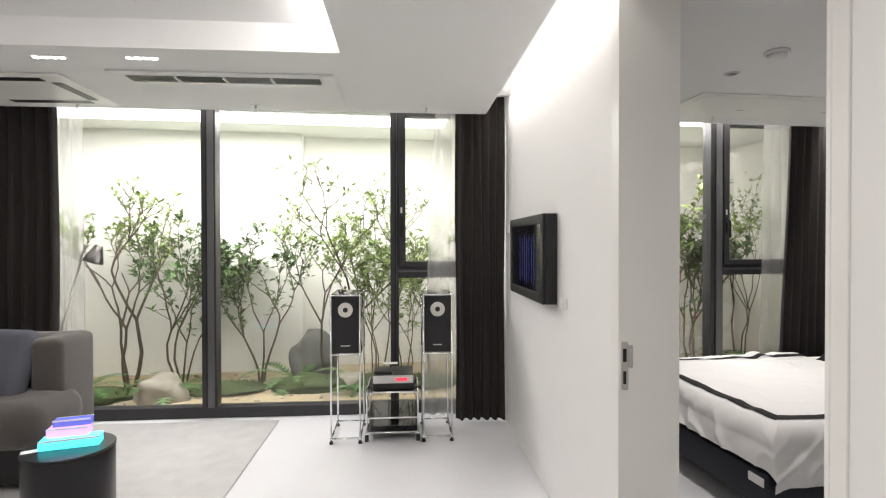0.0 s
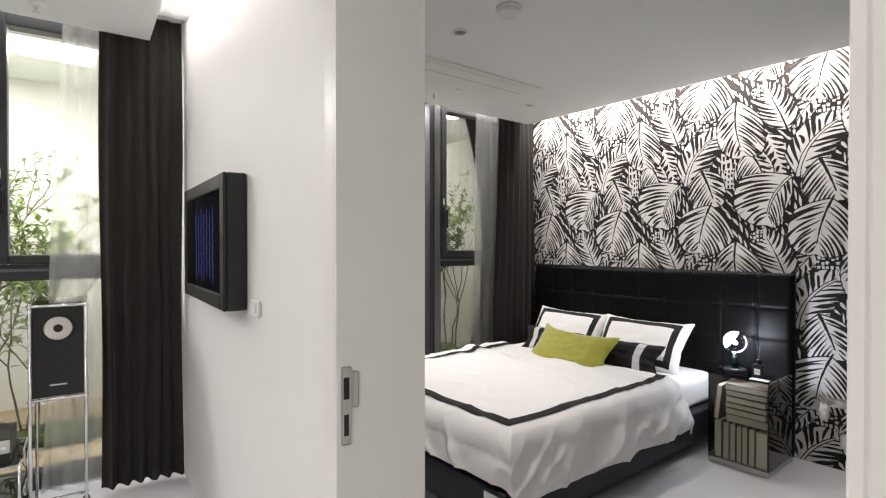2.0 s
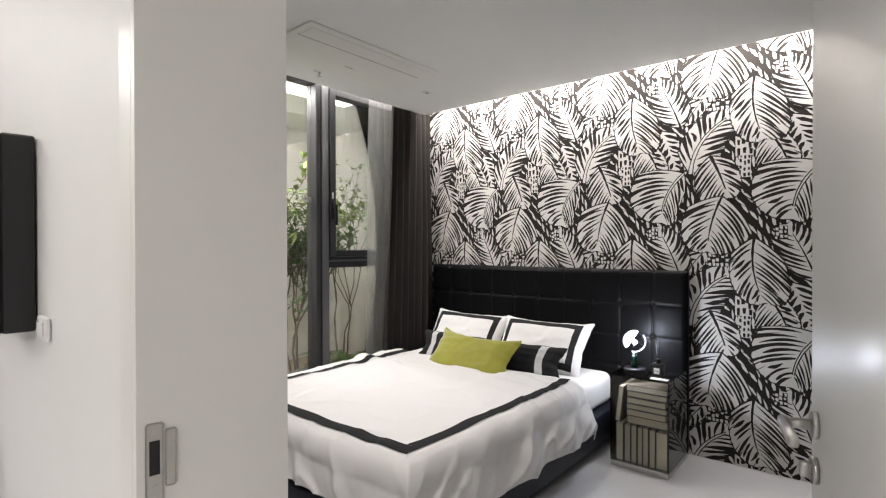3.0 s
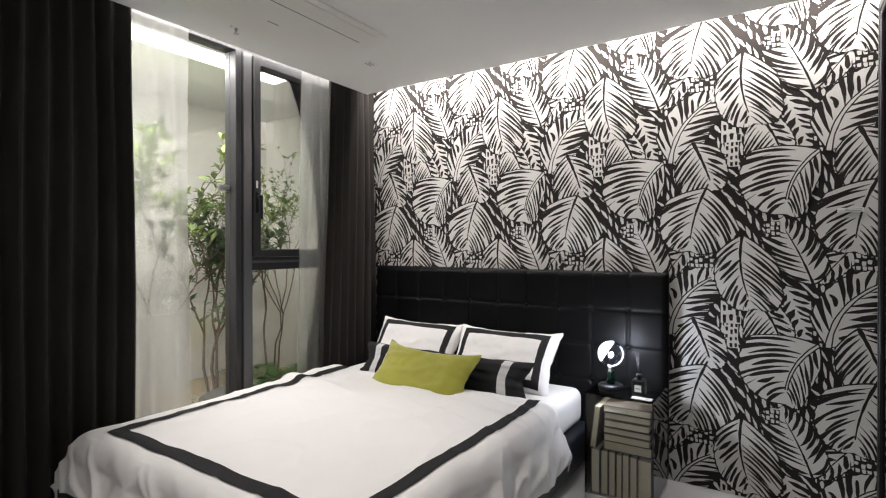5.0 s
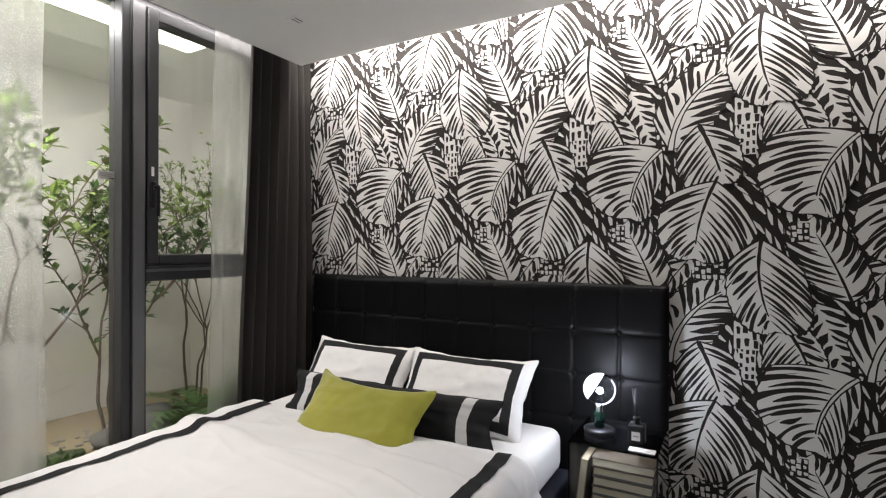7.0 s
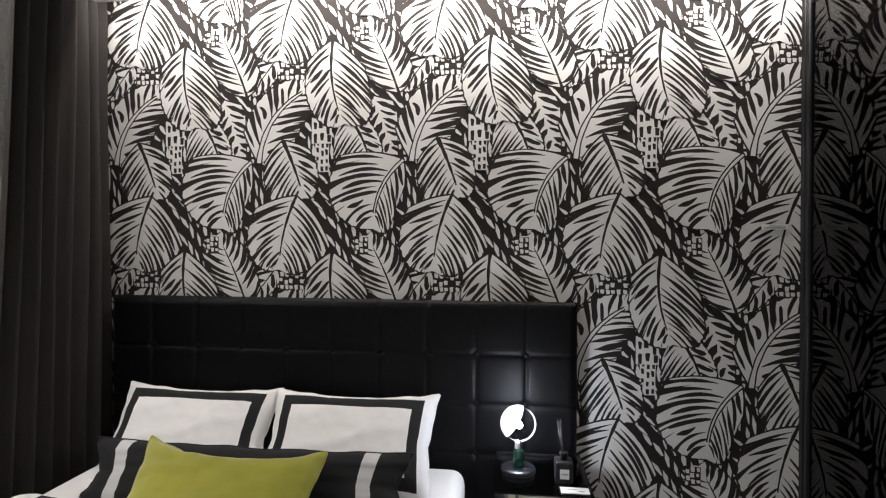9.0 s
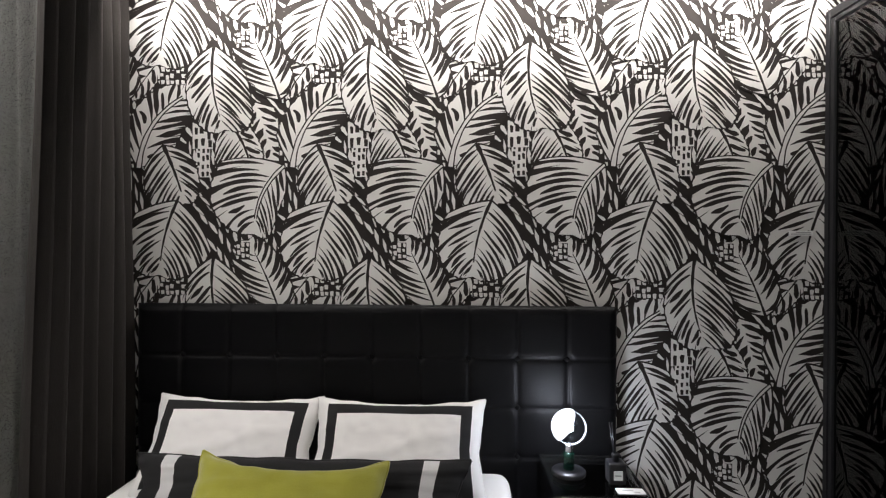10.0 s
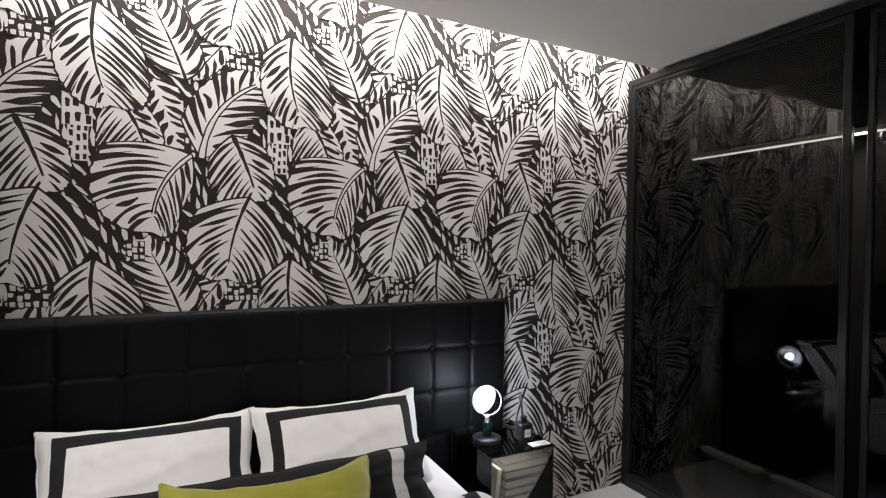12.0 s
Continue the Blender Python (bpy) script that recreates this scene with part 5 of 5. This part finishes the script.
shrub("shrub", BL + " outside the bedroom", (3.10, 4.86, G0), 1.38, 0.16, 3, 3, 6, 0.075, "leaf_dark", 29, bare=0.22, thick=0.014, open_up=0.42)
shrub("tree", TL + " at the court's end", (3.80, 5.05, G0), 1.85, 0.14, 3, 4, 3, 0.052, "leaf", 30, bare=0.46, thick=0.011, open_up=0.45)


def fern(at, size, seed, n=13):
    rnd = random.Random(seed)
    t = thing("fern", "spreading green fern in the court", "fern", "court ferns")
    vs, fs = [], []
    for k in range(n):
        a = 2 * math.pi * k / n + rnd.uniform(-0.2, 0.2)
        out = Vector((math.cos(a), math.sin(a), 0))
        L = size * rnd.uniform(0.7, 1.1)
        rise = rnd.uniform(0.5, 1.1)
        prev = Vector(at)
        for i in range(1, 15):
            s = i / 14
            p = Vector(at) + out * L * s + Vector((0, 0, L * (rise * s - 0.75 * s * s)))
            along = (p - prev).normalized()
            side = along.cross(Vector((0, 0, 1))).normalized()
            w = L * 0.20 * math.sin(math.pi * min(1, 0.15 + 0.85 * (1 - s))) * 1.0
            for sg in (-1, 1):
                q = p + side * sg * w + along * w * 0.35
                m = len(vs)
                vs += [prev, p, q]
                fs.append((m, m + 1, m + 2))
            prev = p
    me = bpy.data.meshes.new("fronds")
    me.from_pydata([tuple(v) for v in vs], [], fs)
    me.materials.append(M["fern"])
    ob = new("fronds", me)
    ob.parent = t


for at, s, sd in (((3.68, 4.80, G0), 0.62, 1), ((3.42, 4.72, G0), 0.26, 2), ((-2.0, 4.72, G0), 0.42, 3), ((-0.92, 4.85, G0), 0.50, 4), ((-2.75, 4.65, G0), 0.42, 5), ((-0.35, 4.5, G0), 0.25, 6)):
    fern(at, s, sd)


def rock(name, label, at, sx, sy, sz, seed, material):
    bm = bmesh.new()
    bmesh.ops.create_icosphere(bm, subdivisions=4, radius=1.0)
    for v in bm.verts:
        d = 1 + 0.28 * noise.noise(v.co * 1.3 + Vector((seed * 7.1, 0, 0))) + 0.08 * noise.noise(v.co * 4 + Vector((seed, 2, 0)))
        v.co = Vector((v.co.x * sx * d + at[0], v.co.y * sy * d + at[1], max(-0.35, v.co.z) * sz * d + at[2] + 0.3 * sz))
    for f in bm.faces:
        f.smooth = True
    tagged(part(name, bm, material), label, "rock" if "rock" in name else "moss", "court rocks" if "rock" in name else "moss mounds")


rock("rock", "pale rounded granite boulder in the court", (-2.0, 4.52, G0), 0.21, 0.16, 0.17, 1, "stone")
rock("rock", "tall grey rock half hidden by plants", (-0.80, 5.2, G0), 0.24, 0.16, 0.36, 2, "stone_dark")
rock("rock", "low grey slab of rock on the gravel", (3.16, 4.72, G0), 0.22, 0.14, 0.10, 3, "stone_dark")
rock("rock", "small grey rock on the gravel", (3.42, 4.98, G0), 0.12, 0.10, 0.10, 4, "stone_dark")
rock("rock", "small grey rock beside the fern", (-0.42, 4.7, G0), 0.13, 0.10, 0.11, 5, "stone")
for k, (x, y, a, b, h) in enumerate(((-2.6, 4.6, 0.34, 0.22, 0.07), (-1.55, 4.72, 0.36, 0.2, 0.05), (-0.78, 4.72, 0.34, 0.22, 0.09), (-0.25, 4.75, 0.3, 0.2, 0.07), (0.3, 4.7, 0.28, 0.2, 0.06), (3.75, 4.9, 0.30, 0.18, 0.05), (2.55, 4.7, 0.3, 0.2, 0.05))):
    rock("moss_mound", "low green mound of moss", (x, y, G0), a, b, h, 20 + k, "moss")
    rnd = random.Random(60 + k)
    tufts = []
    for _ in range(130):
        w, q = rnd.uniform(0, 2 * math.pi), rnd.random() ** 0.5
        tufts.append((Vector((x + a * q * math.cos(w), y + b * q * math.sin(w), G0 + 0.9 * h * (1 - 0.7 * q * q))), Vector((0.4 * math.cos(w), 0.4 * math.sin(w), 1.0))))
    me = leaf_cloud(tufts, rnd, 0.05)
    me.materials.append(M["fern" if k % 2 else "leaf_dark"])
    g = thing("ground_cover", "low leafy ground cover over the moss", "ground cover", "ground cover plants")
    ob = new("leaves", me)
    ob.parent = g
rnd = random.Random(77)
for k, (x0, x1, y0, y1) in enumerate(((-3.0, 0.5, 4.35, 5.3), (2.2, 3.9, 4.35, 5.2))):
    bm = bmesh.new()
    for _ in range(260):
        x, y, r = rnd.uniform(x0, x1), rnd.uniform(y0, y1), rnd.uniform(0.008, 0.022)
        bm_box(bm, x - r, x + r, y - r * 0.8, y + r * 0.8, G0 - 0.005, G0 + r * 0.7, r * 0.3)
    tagged(part("gravel", bm, "stone"), "scattered pale gravel on the court ground", "gravel", kind="stuff")
sg = thing("glass_sign", "small grey printed label stuck on the window pane", "sign")
GY = WIN + 0.05
part("plate", box(2.552, 2.662, GY - 0.0025, GY - 0.0005, 1.553, 1.592), "sign_grey", sg)
for q in range(3):
    part("print", box(2.560, 2.635 - 0.012 * q, GY - 0.0034, GY - 0.0026, 1.582 - 0.007 * q, 1.585 - 0.007 * q), "grey_text", sg)
part("print", box(2.60, 2.622, GY - 0.0034, GY - 0.0026, 1.558, 1.562), "black", sg)

# ---- papered wall: printed leaves, one repeat of 0.665 by 0.893 ----
UW, UH = 0.665, 0.893
STEP = 0.00006
PX = UW / 288.0  # design units


class Print:
    """Collects flat shapes of one colour, each a hair in front of the last."""

    def __init__(self):
        self.vs, self.fs, self.ms, self.layer = [], [], [], 0

    def poly(self, pts, m):
        n = len(self.vs)
        self.vs += [(-self.layer * STEP, p[0], p[1]) for p in pts]
        self.fs.append(tuple(range(n, n + len(pts))))
        self.ms.append(m)

    def band(self, left, right, m):
        at = self.layer
        for i in range(len(left) - 1):
            self.poly((left[i], left[i + 1], right[i + 1], right[i]), m)
            self.layer += 0.024
        self.layer = at


def leaf(pr, base, tip, bow, rib, halves, rnd, rim=0.65, fat=0.60):
    """One leaf. The rib runs from base to tip, bowed. Each half gives the brush strokes' lengths at base, middle and
    tip, their angles to the rib at base and tip, their own bow and their number. rim: share of strokes open to the rim."""
    B, T = Vector(base), Vector(tip)
    ax = T - B
    nrm = Vector((-ax.y, ax.x)).normalized()

    def mid(s):
        return B + ax * s + nrm * bow * 4 * s * (1 - s)

    def tang(s):
        return (ax + nrm * bow * 4 * (1 - 2 * s)).normalized()

    def at(s, side, half, f):
        l0, l1, l2, p0, p1, sag, _ = half
        c = min(1.0, max(0.0, s))
        long = l0 * (2 * c - 1) * (c - 1) + l1 * 4 * c * (1 - c) + l2 * c * (2 * c - 1)
        ang = radians(p0 + (p1 - p0) * s)
        t = ax.normalized() * 0.6 + tang(c) * 0.4
        n = Vector((-t.y, t.x)) * side
        way = t * math.cos(ang) + n * math.sin(ang)
        out = n * math.cos(ang) - t * math.sin(ang)
        return mid(s) + way * long * f + out * sag * long * 4 * f * (1 - f) * 0.9

    N = 36
    wob = rnd.uniform(0, 9)
    for grow, m in ((3.2, 1), (0.0, 0)):
        pr.layer += 1
        for side, half in zip((1, -1), halves):
            inner, outer = [], []
            for j in range(7):  # the rounded lobe at the base
                q = at(0.0, side, half, j / 6)
                inner.append(mid(0.0))
                outer.append(q + (q - mid(0.3)).normalized() * grow)
            for i in range(N + 1):
                q = at(i / N, side, half, 1.0)
                inner.append(mid(i / N))
                outer.append(q + (q - mid(i / N)).normalized() * (grow + 1.2 * math.sin(1.9 * i + wob)))
            pr.band(inner, outer, m)
        ends = [at(1.0, 1, halves[0], 1.0), at(1.0, -1, halves[1], 1.0)]
        pr.poly((mid(1.0), ends[0], mid(1.0) + tang(1.0) * (0.7 * min(halves[0][2], halves[1][2]) + grow), ends[1]), m)
    pr.layer += 1
    for side, half in zip((1, -1), halves):
        count = half[6]
        for k in range(count):
            s0 = 0.02 + 0.98 * (k + 0.45 + rnd.uniform(-0.16, 0.16)) / count
            inner = rnd.uniform(0.03, 0.10) if rnd.random() < 0.75 else rnd.uniform(0.15, 0.35)
            is_open = rnd.random() < rim
            last = 1.07 if is_open else rnd.uniform(0.74, 0.93)
            wide = fat * rnd.uniform(0.7, 1.3)
            wig, lean = rnd.uniform(-0.02, 0.02), rnd.uniform(-0.03, 0.03)
            lf, rt = [], []
            J = 10
            for j in range(J + 1):
                u = j / J
                f = inner + (last - inner) * u
                s = s0 + wig * math.sin(4 * u) + lean * u
                q = at(s, side, half, f)
                t = (at(s, side, half, f + 0.03) - q).normalized()
                n = Vector((-t.y, t.x))
                room = abs((at(s + 0.5 / count, side, half, f) - at(s - 0.5 / count, side, half, f)).dot(n))
                room = min(16.0, max(5.0, room))
                swell = (0.15 + 0.85 * min(1.0, u / 0.38)) if is_open else math.sin(math.pi * (0.06 + 0.90 * u)) ** 0.6
                h = 0.5 * wide * room * swell * (1 + 0.16 * math.sin(7 * u + 2.3 * k))
                if is_open:
                    h *= 1 + 0.25 * max(0.0, (u - 0.7) / 0.3)
                lf.append(q + n * h)
                rt.append(q - n * h)
            pr.band(lf, rt, 1)
            if rnd.random() < 0.45:  # a short nick from the rim between two strokes
                s1 = s0 + 0.5 / count
                p0, p1 = at(s1, side, half, rnd.uniform(0.55, 0.8)), at(s1, side, half, 1.05)
                v = (p1 - p0).normalized()
                n = Vector((-v.y, v.x)) * rnd.uniform(0.9, 1.7)
                pr.poly((p0, (p0 + p1) / 2 + n * 0.8, p1 + n, p1 - n, (p0 + p1) / 2 - n * 0.8), 1)
    if rib:
        lf, rt = [], []
        for i in range(19):
            s = 0.0 + 0.92 * i / 18
            t = tang(s)
            n = Vector((-t.y, t.x))
            h = abs(rib) * (1 - 0.65 * i / 18) * (0.9 + 0.14 * math.sin(i * 1.3 + wob))
            lf.append(mid(s) + n * h)
            rt.append(mid(s) - n * h)
        if rib < 0:  # a pale rib between two dark lines
            pr.band([a + (a - b).normalized() * 2.4 for a, b in zip(lf, rt)], lf, 1)
            pr.band(rt, [b - (a - b).normalized() * 2.4 for a, b in zip(lf, rt)], 1)
            pr.layer += 1
            pr.band(lf, rt, 0)
        else:
            pr.band(lf, rt, 1)
    pr.layer += 1


def blocks(pr, x0, y0, x1, y1, nx, ny, rnd, pale, lean=0.0):
    """A rough little grid of windows or stones."""
    pr.layer += 1
    pr.poly(((x0, y0), (x1, y0), (x1 + lean, y1), (x0 + lean, y1)), 0 if pale else 1)
    pr.layer += 1
    w, h = (x1 - x0) / nx, (y1 - y0) / ny
    for i in range(nx):
        shift = rnd.uniform(-0.45, 0.45) * h
        for j in range(ny):
            if rnd.random() < 0.08:
                continue
            cx = x0 + w * (i + 0.5) + lean * (j + 0.5) / ny + rnd.uniform(-0.13, 0.13) * w
            cy = min(y1 - h * 0.4, max(y0 + h * 0.4, y0 + h * (j + 0.5) + shift + rnd.uniform(-0.12, 0.12) * h))
            a, b = w * (rnd.uniform(0.20, 0.34) if pale else rnd.uniform(0.28, 0.42)), h * rnd.uniform(0.24, 0.42)
            k, q = rnd.uniform(-0.2, 0.2) * a, rnd.uniform(0.55, 1)
            pr.poly(((cx - a, cy - b * q), (cx - a * 0.4, cy - b), (cx + a, cy - b * rnd.uniform(0.6, 1)), (cx + a * rnd.uniform(0.6, 1) + k, cy + b), (cx - a * q + k, cy + b * 0.95)), 1 if pale else 0)
    pr.layer += 1


rnd = random.Random(5)
pr = Print()
# places in design units, right and down, 288 by 387 a repeat
# pale brush fingers that show in the gaps between the leaves
for i in range(20):
    for j in range(12):
        cx, cy = 437 + 288 * (i + 0.5 + rnd.uniform(-0.2, 0.2)) / 20, 40 + 387 * (j + 0.5 + 0.5 * (i % 2)) / 12
        a = radians(58 + 26 * math.sin(0.9 * (i // 4) + 2.1 * (j // 2)))
        dx, dy = math.cos(a), math.sin(a)
        h, w = rnd.uniform(10, 16), rnd.uniform(2.4, 4.2)
        pr.poly(((cx - dx * h, cy - dy * h), (cx - dy * w, cy + dx * w), (cx + dx * h - dy * w * 0.7, cy + dy * h + dx * w * 0.7),
                 (cx + dx * h * 1.1, cy + dy * h * 1.1), (cx + dy * w, cy - dx * w)), 0)
        pr.layer += 0.01
pr.layer += 1
# leaf in the gap behind, small leaf by the cobbles, upright leaf
leaf(pr, (508, 82), (455, 150), 0, 2, ((28, 34, 14, 50, 25, 0.05, 5), (24, 30, 12, 50, 30, 0.05, 5)), rnd)
leaf(pr, (684, 168), (722, 282), 0, 0, ((24, 26, 15, 50, 40, 0, 6), (36, 34, 20, 55, 40, 0, 8)), rnd)
leaf(pr, (729, 162), (678, 46), 3, 2.6, ((40, 48, 20, 62, 30, 0.1, 9), (45, 68, 26, 50, 35, 0.06, 10)), rnd)
blocks(pr, 726, 205, 744, 290, 2, 7, rnd, False, 2)
blocks(pr, 648, 36, 674, 68, 3, 3, rnd, False)
# leaf with the pale rib, leaf with a heavy rib, middle leaf, arching leaf, largest leaf, broad upright leaf
leaf(pr, (465, 286), (562, 150), -24, -4, ((64, 70, 22, 48, 42, -0.04, 9), (66, 56, 20, 50, 26, 0.03, 10)), rnd)
blocks(pr, 505, 86, 553, 134, 5, 4, rnd, False)
leaf(pr, (632, 200), (676, 288), -7, 4, ((48, 84, 50, 60, 62, 0.05, 11), (36, 42, 20, 46, 26, 0.03, 6)), rnd)
blocks(pr, 574, 246, 600, 304, 3, 4, rnd, True, -1)
blocks(pr, 567, 204, 605, 252, 3, 2, rnd, True)
leaf(pr, (512, 246), (548, 338), -2, 4.5, ((54, 76, 24, 64, 42, 0.05, 10), (52, 56, 20, 48, 24, 0.05, 8)), rnd)
leaf(pr, (738, 284), (684, 390), 13, -2.5, ((118, 98, 30, 58, 36, 0.09, 11), (50, 72, 26, 38, 40, 0.04, 9)), rnd)
leaf(pr, (538, 348), (506, 468), 6, 3.5, ((82, 82, 22, 54, 26, 0.06, 11), (112, 88, 24, 54, 38, 0.08, 11)), rnd)
leaf(pr, (607, 64), (622, 204), 10, 3.5, ((62, 68, 20, 50, 26, 0.05, 10), (80, 96, 24, 48, 36, 0.04, 12)), rnd)
me = bpy.data.meshes.new("printed_leaves")
me.from_pydata([(x, -y * PX, -z * PX) for x, y, z in pr.vs], [], pr.fs)
me.materials.append(M["paper"])
me.materials.append(M["ink"])
me.polygons.foreach_set("material_index", pr.ms)
me.update()
# the repeat's corner: the pale tower's top corner lies at y 2.75, z 1.845
lows = [v.co for v in wall_east.data.vertices]
Y_LOW, Y_HIGH, Z_HIGH = min(v.y for v in lows), max(v.y for v in lows), max(v.z for v in lows)
for i in range(-4, 5):
    for j in range(-2, 4):
        oy, oz = 2.75 + 568 * PX - UW * i, 1.845 + 205 * PX - UH * j
        bm = bmesh.new()
        bm.from_mesh(me)
        for co, no in (((0, Y_LOW - oy, 0), (0, -1, 0)), ((0, Y_HIGH - oy, 0), (0, 1, 0)), ((0, 0, -oz), (0, 0, -1)), ((0, 0, Z_HIGH - oz), (0, 0, 1))):
            bmesh.ops.bisect_plane(bm, geom=bm.verts[:] + bm.edges[:] + bm.faces[:], plane_co=co, plane_no=no, clear_outer=True)
        if not bm.faces:
            bm.free()
            continue
        cut = bpy.data.meshes.new("printed_leaves")
        bm.to_mesh(cut)
        bm.free()
        cut.materials.append(M["paper"])
        cut.materials.append(M["ink"])
        ob = new("printed_leaves", cut)
        ob.parent = wall_east
        ob.location = (EAST - 0.002, oy, oz)
        ob["label"] = "bold black and white leaf print"

settle()
for ob in LIVING:
    ob.matrix_basis = SKEW @ ob.matrix_basis
